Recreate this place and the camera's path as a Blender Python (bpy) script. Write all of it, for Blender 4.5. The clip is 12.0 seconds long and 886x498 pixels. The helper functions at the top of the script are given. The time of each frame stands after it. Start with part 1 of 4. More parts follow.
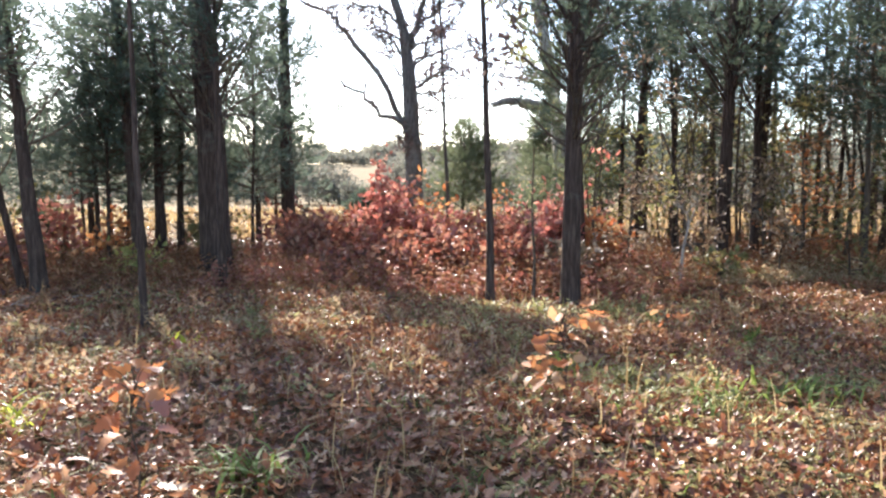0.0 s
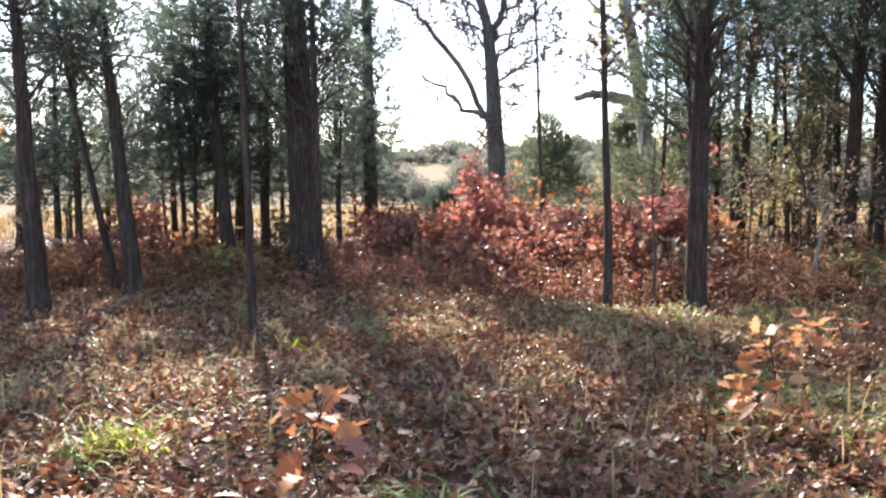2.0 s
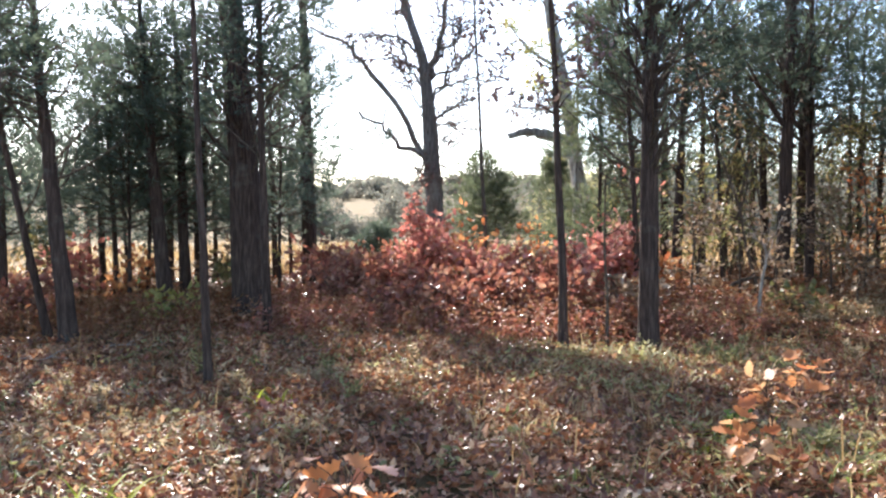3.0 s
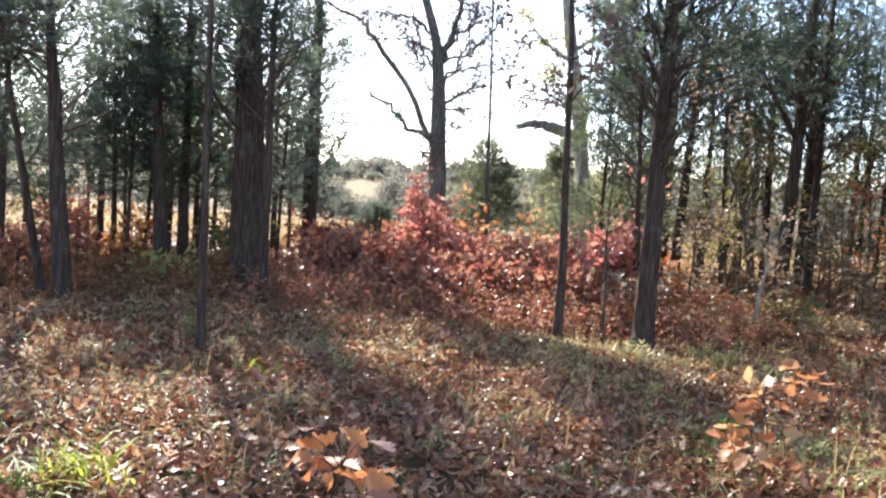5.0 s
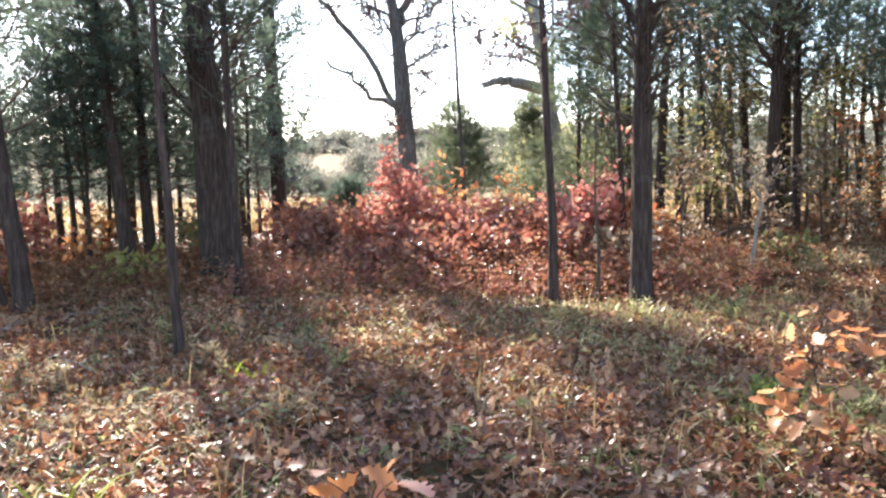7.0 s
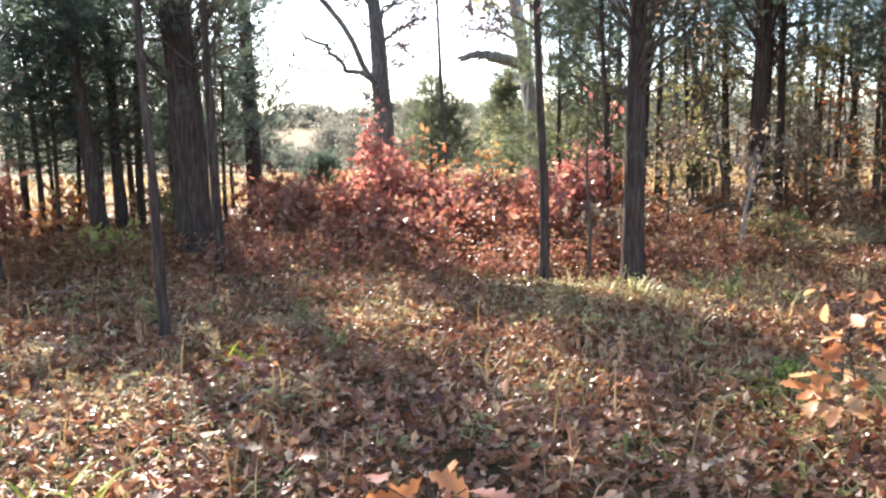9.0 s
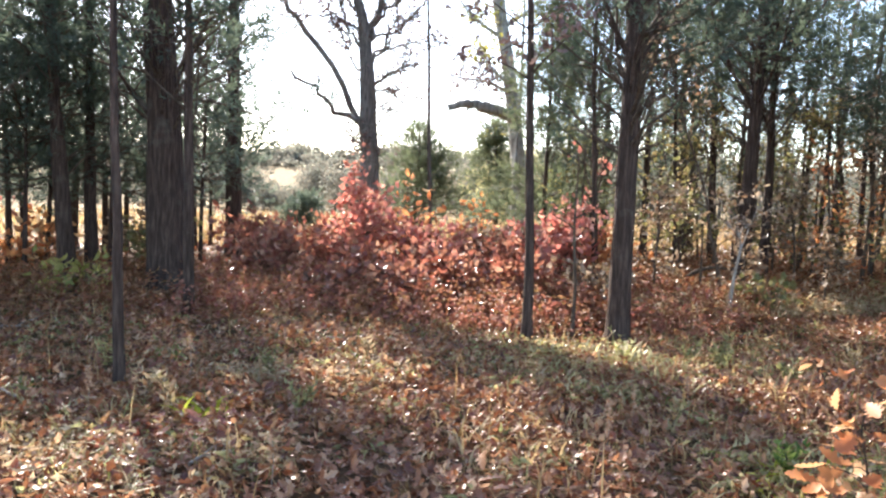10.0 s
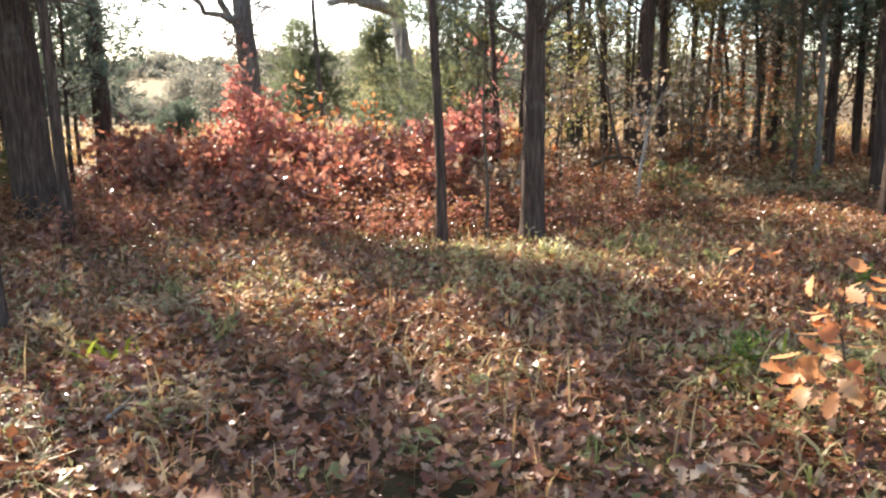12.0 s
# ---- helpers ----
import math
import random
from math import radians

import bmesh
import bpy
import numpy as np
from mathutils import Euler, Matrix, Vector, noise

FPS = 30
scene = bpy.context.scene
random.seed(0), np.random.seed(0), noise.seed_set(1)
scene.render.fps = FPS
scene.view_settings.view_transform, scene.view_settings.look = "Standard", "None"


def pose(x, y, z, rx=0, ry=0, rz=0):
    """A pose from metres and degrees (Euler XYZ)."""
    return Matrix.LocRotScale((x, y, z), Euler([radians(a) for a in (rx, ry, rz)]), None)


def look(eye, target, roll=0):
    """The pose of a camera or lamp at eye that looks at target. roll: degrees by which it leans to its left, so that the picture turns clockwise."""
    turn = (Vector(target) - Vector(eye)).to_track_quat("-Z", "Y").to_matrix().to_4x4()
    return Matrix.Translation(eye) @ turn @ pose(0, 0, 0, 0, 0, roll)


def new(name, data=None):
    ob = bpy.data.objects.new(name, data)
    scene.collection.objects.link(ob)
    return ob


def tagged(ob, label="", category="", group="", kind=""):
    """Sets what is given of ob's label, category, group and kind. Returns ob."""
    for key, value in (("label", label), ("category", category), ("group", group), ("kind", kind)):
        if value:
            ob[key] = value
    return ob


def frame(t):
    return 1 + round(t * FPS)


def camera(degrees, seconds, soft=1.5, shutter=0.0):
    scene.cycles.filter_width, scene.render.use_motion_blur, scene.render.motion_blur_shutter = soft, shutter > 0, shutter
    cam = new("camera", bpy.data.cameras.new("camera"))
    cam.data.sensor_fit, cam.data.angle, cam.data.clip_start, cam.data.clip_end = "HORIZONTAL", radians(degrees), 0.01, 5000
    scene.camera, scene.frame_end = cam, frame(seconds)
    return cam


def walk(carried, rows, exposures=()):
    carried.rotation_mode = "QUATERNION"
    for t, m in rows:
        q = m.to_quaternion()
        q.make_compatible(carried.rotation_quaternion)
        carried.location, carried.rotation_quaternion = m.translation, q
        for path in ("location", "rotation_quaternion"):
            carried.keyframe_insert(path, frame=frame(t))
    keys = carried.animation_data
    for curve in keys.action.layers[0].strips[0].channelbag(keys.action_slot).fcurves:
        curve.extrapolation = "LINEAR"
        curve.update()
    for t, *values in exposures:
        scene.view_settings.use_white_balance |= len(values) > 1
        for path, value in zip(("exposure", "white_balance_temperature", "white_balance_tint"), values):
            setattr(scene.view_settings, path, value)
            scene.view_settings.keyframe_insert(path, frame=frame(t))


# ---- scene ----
cam = camera(58.1, 12.0, soft=2.3)
PATH = [
    (0, (0.095, -0.071, 1.524), (0.075, 1.922, 1.359), 0.0),
    (0.5, (-0.234, 0.054, 1.513), (-0.216, 2.047, 1.350), -0.3),
    (1, (-0.381, 0.190, 1.488), (-0.505, 2.178, 1.314), 0.4),
    (1.5, (-0.512, 0.473, 1.453), (-0.710, 2.458, 1.323), 1.8),
    (2, (-0.639, 0.632, 1.467), (-0.799, 2.619, 1.300), -0.3),
    (2.5, (-0.893, 0.766, 1.491), (-0.915, 2.761, 1.347), -0.5),
    (3, (-1.034, 0.779, 1.533), (-1.002, 2.777, 1.451), -0.6),
    (3.2, (-1.060, 0.781, 1.526), (-1.054, 2.778, 1.421), -0.4),
    (4.8, (-1.053, 0.786, 1.522), (-1.009, 2.782, 1.402), 4.0),
    (5, (-1.088, 0.836, 1.495), (-1.046, 2.832, 1.380), 3.9),
    (5.5, (-1.204, 0.951, 1.537), (-1.047, 2.941, 1.421), 0.9),
    (6, (-1.241, 1.067, 1.529), (-1.044, 3.047, 1.328), -0.4),
    (6.5, (-1.221, 1.268, 1.519), (-1.110, 3.233, 1.163), -0.3),
    (7, (-1.213, 1.359, 1.522), (-1.102, 3.346, 1.323), -1.5),
    (7.5, (-1.202, 1.434, 1.499), (-1.129, 3.423, 1.297), -1.2),
    (7.7, (-1.237, 1.476, 1.516), (-1.100, 3.462, 1.325), -0.9),
    (9.3, (-1.468, 1.709, 1.506), (-1.276, 3.681, 1.239), -1.1),
    (9.5, (-1.465, 1.788, 1.533), (-1.278, 3.767, 1.310), -1.3),
    (10, (-1.424, 1.976, 1.519), (-1.184, 3.956, 1.375), 1.9),
    (10.5, (-1.493, 2.065, 1.520), (-1.205, 4.036, 1.347), 0.9),
    (11, (-1.599, 2.179, 1.521), (-1.139, 4.119, 1.360), -0.3),
    (11.5, (-1.643, 2.253, 1.501), (-1.065, 4.153, 1.267), 1.9),
    (12, (-1.623, 2.472, 1.481), (-1.106, 4.366, 1.099), -0.9),
]
walk(cam, [(t, look(eye, target, roll)) for t, eye, target, roll in PATH], [(0, 2.0, 6200, 11), (3, 1.91, 6100, 11), (5.5, 2.03, 6200, 11), (6.4, 2.12, 6250, 11), (6.9, 2.31, 6200, 11), (7.6, 2.25, 6200, 11), (9.5, 2.33, 6350, 11), (10.5, 2.21, 6450, 11), (11.4, 2.07, 6800, 11), (12, 2.23, 6900, 11)])

# ---- light ----
SUN_AZ, SUN_EL = 21.0, 35.0          # degrees to the left of +y, and above the horizon
to_sun = Vector((-math.sin(radians(SUN_AZ)) * math.cos(radians(SUN_EL)), math.cos(radians(SUN_AZ)) * math.cos(radians(SUN_EL)), math.sin(radians(SUN_EL))))
world = bpy.data.worlds.new("autumn_sky")
scene.world = world
world.use_nodes = True
wn = world.node_tree
sky = wn.nodes.new("ShaderNodeTexSky")
sky.sky_type, sky.sun_disc = "NISHITA", False
sky.sun_elevation, sky.sun_rotation = radians(SUN_EL), radians(-SUN_AZ)
sky.air_density, sky.dust_density, sky.ozone_density = 1.0, 0.9, 1.6
wn.links.new(sky.outputs["Color"], wn.nodes["Background"].inputs["Color"])
wn.nodes["Background"].inputs["Strength"].default_value = 0.125
sun_lamp = new("sun", bpy.data.lights.new("sun", "SUN"))
sun_lamp.data.energy, sun_lamp.data.angle, sun_lamp.data.color = 5.0, radians(0.5), (1.0, 0.93, 0.82)
sun_lamp.matrix_world = look(to_sun * 50, (0, 0, 0))

# ---- materials ----
RNG = np.random.default_rng(7)


def node_material(name):
    m = bpy.data.materials.new(name)
    m.use_nodes = True
    nt = m.node_tree
    return m, nt, nt.nodes["Principled BSDF"], nt.nodes["Material Output"]


def ramp_node(nt, cols, source):
    r = nt.nodes.new("ShaderNodeValToRGB")
    while len(r.color_ramp.elements) < len(cols):
        r.color_ramp.elements.new(0.5)
    for i, c in enumerate(cols):
        r.color_ramp.elements[i].position = i / (len(cols) - 1)
        r.color_ramp.elements[i].color = (*c, 1)
    nt.links.new(source, r.inputs["Fac"])
    return r.outputs["Color"]


def noise_node(nt, scale, detail=6, stretch=(1, 1, 1), rough=0.6):
    co = nt.nodes.new("ShaderNodeTexCoord")
    mp = nt.nodes.new("ShaderNodeMapping")
    mp.inputs["Scale"].default_value = stretch
    n = nt.nodes.new("ShaderNodeTexNoise")
    n.inputs["Scale"].default_value, n.inputs["Detail"].default_value, n.inputs["Roughness"].default_value = scale, detail, rough
    nt.links.new(co.outputs["Object"], mp.inputs["Vector"])
    nt.links.new(mp.outputs["Vector"], n.inputs["Vector"])
    return n.outputs["Fac"]


def mix_colour(nt, a, b, fac, mode="MIX"):
    mx = nt.nodes.new("ShaderNodeMix")
    mx.data_type, mx.blend_type = "RGBA", mode
    nt.links.new(a, mx.inputs[6])
    nt.links.new(b, mx.inputs[7])
    if isinstance(fac, float):
        mx.inputs[0].default_value = fac
    else:
        nt.links.new(fac, mx.inputs[0])
    return mx.outputs[2]


def stretch_range(nt, source, lo, hi):
    mr = nt.nodes.new("ShaderNodeMapRange")
    mr.inputs["From Min"].default_value, mr.inputs["From Max"].default_value = lo, hi
    nt.links.new(source, mr.inputs["Value"])
    return mr.outputs["Result"]


def bump_into(nt, bsdf, height, strength, distance):
    b = nt.nodes.new("ShaderNodeBump")
    b.inputs["Strength"].default_value, b.inputs["Distance"].default_value = strength, distance
    nt.links.new(height, b.inputs["Height"])
    nt.links.new(b.outputs["Normal"], bsdf.inputs["Normal"])


def leaf_material(name, cols, through_light=0.35, rough=0.5, gloss=0.4, single=False):
    """Thin leaves: a colour for each leaf, blotches over it, light that comes through."""
    m, nt, bsdf, out = node_material(name)
    pick = nt.nodes.new("ShaderNodeObjectInfo" if single else "ShaderNodeNewGeometry")
    col = ramp_node(nt, cols, pick.outputs["Random" if single else "Random Per Island"])
    blotch = ramp_node(nt, [(0.55, 0.5, 0.45), (1, 1, 1), (1.0, 1.0, 0.95)], noise_node(nt, 35, 3))
    col = mix_colour(nt, col, blotch, 0.55, "MULTIPLY")
    nt.links.new(col, bsdf.inputs["Base Color"])
    bsdf.inputs["Roughness"].default_value = rough
    bsdf.inputs["Specular IOR Level"].default_value = gloss
    tr = nt.nodes.new("ShaderNodeBsdfTranslucent")
    nt.links.new(col, tr.inputs["Color"])
    mx = nt.nodes.new("ShaderNodeMixShader")
    mx.inputs[0].default_value = through_light
    nt.links.new(bsdf.outputs[0], mx.inputs[1])
    nt.links.new(tr.outputs[0], mx.inputs[2])
    nt.links.new(mx.outputs[0], out.inputs["Surface"])
    return m


def bark_material(name, cols, lichen, lichen_amount=0.3, scale=7):
    m, nt, bsdf, out = node_material(name)
    ridges = noise_node(nt, scale, 8, (3.2, 3.2, 0.35), 0.65)
    fine = noise_node(nt, 60, 5, (1.5, 1.5, 0.5), 0.7)
    col = ramp_node(nt, cols, stretch_range(nt, ridges, 0.32, 0.68))
    patch = stretch_range(nt, noise_node(nt, 2.3, 5), 0.62 - lichen_amount * 0.3, 0.72)
    lich = nt.nodes.new("ShaderNodeRGB")
    lich.outputs[0].default_value = (*lichen, 1)
    col = mix_colour(nt, col, lich.outputs[0], patch)
    grain = ramp_node(nt, [(0.45, 0.45, 0.45), (1, 1, 1)], fine)
    col = mix_colour(nt, col, grain, 0.6, "MULTIPLY")
    nt.links.new(col, bsdf.inputs["Base Color"])
    bsdf.inputs["Roughness"].default_value = 0.88
    bsdf.inputs["Specular IOR Level"].default_value = 0.2
    bump_into(nt, bsdf, ridges, 0.9, 0.04)
    return m


def soil_material(name, cols, second, scale=3.0):
    m, nt, bsdf, out = node_material(name)
    fine = noise_node(nt, 38, 8, rough=0.75)
    col = ramp_node(nt, cols, stretch_range(nt, fine, 0.3, 0.7))
    big = stretch_range(nt, noise_node(nt, scale * 0.25, 4), 0.45, 0.65)
    col2 = ramp_node(nt, second, noise_node(nt, 55, 6, rough=0.8))
    col = mix_colour(nt, col, col2, big)
    nt.links.new(col, bsdf.inputs["Base Color"])
    bsdf.inputs["Roughness"].default_value = 0.95
    bsdf.inputs["Specular IOR Level"].default_value = 0.15
    bump_into(nt, bsdf, fine, 0.8, 0.03)
    return m


SOIL = soil_material("forest_soil", [(0.03, 0.016, 0.008), (0.10, 0.055, 0.028), (0.20, 0.12, 0.065)], [(0.04, 0.035, 0.012), (0.12, 0.09, 0.035)])
FIELD = soil_material("dry_field_grass", [(0.11, 0.068, 0.03), (0.165, 0.11, 0.05), (0.22, 0.15, 0.072)], [(0.10, 0.08, 0.035), (0.18, 0.125, 0.06)], 0.25)
LITTER_COLOURS = [(0.08, 0.026, 0.012), (0.18, 0.06, 0.027), (0.28, 0.115, 0.053), (0.14, 0.042, 0.019), (0.37, 0.175, 0.083), (0.26, 0.07, 0.028), (0.45, 0.26, 0.135)]
LITTER = leaf_material("fallen_leaf", LITTER_COLOURS, 0.22, 0.38, 0.45)
SINGLE_LITTER = leaf_material("single_fallen_leaf", LITTER_COLOURS + [(0.55, 0.40, 0.27)], 0.3, 0.45, 0.35, True)
PALE_LITTER = leaf_material("pale_fallen_leaf", [(0.36, 0.20, 0.11), (0.52, 0.33, 0.20), (0.44, 0.19, 0.08), (0.62, 0.44, 0.29)], 0.4, 0.36, 0.55)
DRY_GRASS = leaf_material("dry_grass", [(0.24, 0.14, 0.06), (0.38, 0.25, 0.11), (0.50, 0.36, 0.18), (0.30, 0.17, 0.07)], 0.45, 0.5, 0.3)
GREEN_GRASS = leaf_material("green_grass", [(0.06, 0.10, 0.02), (0.12, 0.17, 0.035), (0.20, 0.24, 0.06), (0.28, 0.26, 0.08)], 0.45, 0.55, 0.25)
BRIGHT_GRASS = leaf_material("lime_green_grass", [(0.20, 0.26, 0.02), (0.32, 0.38, 0.035), (0.42, 0.44, 0.06), (0.40, 0.34, 0.09)], 0.65, 0.6, 0.12)
# paler grass tone with the brightness of sun patches in its colour
PALE_GRASS = leaf_material("sun_paled_grass", [(0.30, 0.30, 0.10), (0.42, 0.39, 0.17), (0.52, 0.46, 0.25), (0.48, 0.36, 0.18)], 0.6, 0.42, 0.4)
BROAD_WEED = leaf_material("broad_weed_leaf", [(0.15, 0.15, 0.06), (0.24, 0.23, 0.09), (0.36, 0.33, 0.15), (0.30, 0.21, 0.09)], 0.5, 0.45, 0.35)
WEED = leaf_material("weed_leaf", [(0.13, 0.045, 0.02), (0.24, 0.095, 0.042), (0.17, 0.10, 0.038), (0.34, 0.18, 0.092), (0.26, 0.085, 0.04), (0.42, 0.26, 0.145)], 0.4, 0.5, 0.35)
RED = leaf_material("scarlet_leaf", [(0.42, 0.11, 0.085), (0.56, 0.23, 0.17), (0.34, 0.095, 0.07), (0.62, 0.36, 0.25), (0.50, 0.15, 0.12), (0.58, 0.30, 0.24)], 0.5, 0.36, 0.55)
RUST = leaf_material("rust_leaf", [(0.26, 0.06, 0.028), (0.36, 0.10, 0.04), (0.46, 0.17, 0.06), (0.52, 0.27, 0.12), (0.30, 0.05, 0.03)], 0.45, 0.5, 0.3)
PALE_WEED = leaf_material("pale_weed_leaf", [(0.24, 0.19, 0.08), (0.36, 0.26, 0.14), (0.48, 0.36, 0.22), (0.34, 0.18, 0.09)], 0.45, 0.42, 0.45)
GREEN_WEED = leaf_material("green_weed_leaf", [(0.20, 0.18, 0.07), (0.34, 0.28, 0.12), (0.46, 0.38, 0.20), (0.38, 0.22, 0.10), (0.30, 0.29, 0.11)], 0.5, 0.42, 0.45)
DARK_RED = leaf_material("maroon_leaf", [(0.18, 0.05, 0.035), (0.30, 0.10, 0.065), (0.40, 0.17, 0.11), (0.22, 0.085, 0.05), (0.46, 0.26, 0.17)], 0.42, 0.34, 0.6)
ORANGE = leaf_material("orange_leaf", [(0.50, 0.17, 0.06), (0.62, 0.30, 0.12), (0.46, 0.13, 0.05), (0.62, 0.42, 0.22)], 0.5, 0.48, 0.3)
RUSSET = leaf_material("russet_leaf", [(0.19, 0.11, 0.066), (0.28, 0.17, 0.10), (0.22, 0.15, 0.09), (0.48, 0.35, 0.24), (0.17, 0.125, 0.065)], 0.38, 0.42, 0.5)
PEACH = leaf_material("peach_leaf", [(0.55, 0.31, 0.19), (0.60, 0.42, 0.28), (0.48, 0.23, 0.12), (0.58, 0.42, 0.20), (0.52, 0.33, 0.22)], 0.42, 0.46, 0.35)
PURPLE = leaf_material("purple_brown_leaf", [(0.14, 0.085, 0.08), (0.20, 0.125, 0.115), (0.17, 0.11, 0.10), (0.27, 0.19, 0.16)], 0.15, 0.5, 0.3)
OLIVE = leaf_material("olive_leaf", [(0.12, 0.122, 0.048), (0.18, 0.17, 0.064), (0.28, 0.23, 0.09), (0.22, 0.145, 0.066)], 0.46, 0.45, 0.4)
YELLOW = leaf_material("yellow_leaf", [(0.30, 0.27, 0.07), (0.40, 0.34, 0.11), (0.26, 0.27, 0.08)], 0.5, 0.5, 0.3)
CEDAR = leaf_material("cedar_needles", [(0.066, 0.09, 0.062), (0.085, 0.11, 0.075), (0.10, 0.12, 0.08), (0.075, 0.095, 0.07)], 0.5, 0.6, 0.3)
# cedar needles made lighter and bluer; the lift paints in haze over the thicket
HAZED_CEDAR = leaf_material("haze_lifted_needles", [(0.085, 0.112, 0.084), (0.105, 0.13, 0.095), (0.12, 0.145, 0.10), (0.095, 0.115, 0.09)], 0.55, 0.6, 0.3)
LIVE_CEDAR = leaf_material("fresh_cedar_needles", [(0.085, 0.105, 0.06), (0.12, 0.14, 0.075), (0.15, 0.165, 0.085), (0.11, 0.115, 0.07)], 0.55, 0.6, 0.3)
# pale grey-green: the haze over the far trees is put into the leaf colour
HAZED_LEAF = leaf_material("hazed_distant_leaf", [(0.18, 0.185, 0.145), (0.21, 0.20, 0.16), (0.23, 0.195, 0.155), (0.22, 0.20, 0.155), (0.18, 0.20, 0.15)], 0.5, 0.8, 0.05)
SOFT_YELLOW = leaf_material("faded_yellow_leaf", [(0.34, 0.32, 0.15), (0.42, 0.37, 0.18), (0.30, 0.31, 0.16), (0.40, 0.32, 0.17)], 0.6, 0.6, 0.1)
CEDAR_BARK = bark_material("cedar_bark", [(0.025, 0.016, 0.012), (0.075, 0.048, 0.036), (0.15, 0.10, 0.076)], (0.14, 0.125, 0.10), 0.15, 9)
OAK_BARK = bark_material("grey_oak_bark", [(0.035, 0.026, 0.021), (0.10, 0.08, 0.064), (0.17, 0.14, 0.115)], (0.20, 0.18, 0.15), 0.3, 8)
# grey bark lightened so that the distant oak looks veiled by haze
GREY_BARK = bark_material("lightened_grey_bark", [(0.08, 0.066, 0.055), (0.20, 0.17, 0.145), (0.32, 0.28, 0.24)], (0.36, 0.34, 0.29), 0.4, 8)
PALE_BARK = bark_material("pale_bark", [(0.16, 0.14, 0.11), (0.34, 0.30, 0.25), (0.50, 0.46, 0.40)], (0.52, 0.50, 0.44), 0.5, 6)
TWIG = bark_material("twig_bark", [(0.05, 0.035, 0.027), (0.12, 0.085, 0.06), (0.18, 0.14, 0.10)], (0.2, 0.18, 0.15), 0.1, 14)
DEAD_WOOD = bark_material("weathered_dead_wood", [(0.20, 0.16, 0.12), (0.38, 0.32, 0.26), (0.52, 0.46, 0.38)], (0.5, 0.47, 0.42), 0.2, 12)

# ---- mesh building ----


def ground_z(x, y):
    x, y = np.asarray(x, float), np.asarray(y, float)
    near = 0.035 * np.sin(1.3 * x + 0.7 * y) * np.sin(0.9 * y - 0.6 * x + 1) + 0.02 * np.sin(3.1 * x + 1.7 * y + 2) + 0.015 * np.sin(2.3 * x - 3.9 * y)
    near = near - 0.20 * np.exp(-((x - 1.8) / 2.0) ** 2 - ((y - 10.5) / 1.8) ** 2)      # a shallow dip before the shrubs
    s = np.clip((y - 75) / 110, 0, 1)
    hill = 5.6 * s * s * (3 - 2 * s) + 0.6 * np.sin(x / 45 + 1.0) * s
    return near * np.clip(1.5 - np.abs(y - 8) / 60, 0, 1) + hill


def build_mesh(name, pieces, material, smooth=True, split=None):
    """One mesh from pieces (vertices, faces); the faces of a piece all have the same number of corners."""
    verts, corners, sizes, shift = [], [], [], 0
    for v, f in pieces:
        verts.append(np.asarray(v, np.float32))
        f = np.asarray(f, np.int32)
        corners.append((f + shift).ravel())
        sizes.append(np.full(len(f), f.shape[1], np.int32))
        shift += len(v)
    v, c, s = np.concatenate(verts), np.concatenate(corners), np.concatenate(sizes)
    me = bpy.data.meshes.new(name)
    me.vertices.add(len(v))
    me.vertices.foreach_set("co", v.ravel())
    me.loops.add(len(c))
    me.loops.foreach_set("vertex_index", c)
    me.polygons.add(len(s))
    me.polygons.foreach_set("loop_start", np.concatenate([[0], np.cumsum(s)[:-1]]).astype(np.int32))
    me.polygons.foreach_set("loop_total", s)
    me.polygons.foreach_set("use_smooth", np.full(len(s), smooth))
    for m in material if isinstance(material, (list, tuple)) else [material]:
        me.materials.append(m)
    me.update(calc_edges=True)
    me.validate()
    return me


def part(name, pieces, material, parent, label="", smooth=True):
    ob = new(name, build_mesh(name, pieces, material, smooth))
    ob.parent = parent
    return tagged(ob, label)


def thing(name, x, y, label, category, group="", z=None):
    e = new(name)
    e.empty_display_size = 0.2
    e.location = (x, y, float(ground_z(x, y)) if z is None else z)
    return tagged(e, label, category, group)


def unit(v):
    return v / (np.linalg.norm(v, axis=-1, keepdims=True) + 1e-9)


def tube(points, radii, sides=8, rough=0.0, flare=0.0, rng=RNG):
    """A tapering, uneven limb along the points, closed at its end."""
    p, r = np.asarray(points, float), np.asarray(radii, float)
    n = len(p)
    t = unit(np.gradient(p, axis=0))
    ref = np.eye(3)[np.argmin(np.abs(unit(p[-1] - p[0])))]
    a = unit(np.cross(t, ref))
    b = np.cross(t, a)
    ang = np.linspace(0, 2 * np.pi, sides, endpoint=False)
    rad = r[:, None] * np.ones(sides)
    if rough:
        ridge = rng.normal(0, 1, sides)
        wob = rng.normal(0, 1, (n, sides))
        wob[1:-1] = (wob[:-2] + wob[1:-1] + wob[2:]) / 3
        rad = rad * (1 + rough * 0.6 * ridge + rough * wob)
    if flare:
        h = p[:, 2] - p[0, 2]
        lobes = 1 + 0.45 * np.cos(ang * rng.integers(3, 5) + rng.uniform(0, 6))
        rad = rad * (1 + flare * np.exp(-h / 0.16)[:, None] * lobes)
    v = p[:, None] + rad[..., None] * (np.cos(ang)[None, :, None] * a[:, None] + np.sin(ang)[None, :, None] * b[:, None])
    i, j = np.meshgrid(np.arange(n - 1), np.arange(sides), indexing="ij")
    k = (j + 1) % sides
    f = np.stack([i * sides + j, i * sides + k, (i + 1) * sides + k, (i + 1) * sides + j], -1).reshape(-1, 4)
    return v.reshape(-1, 3), f


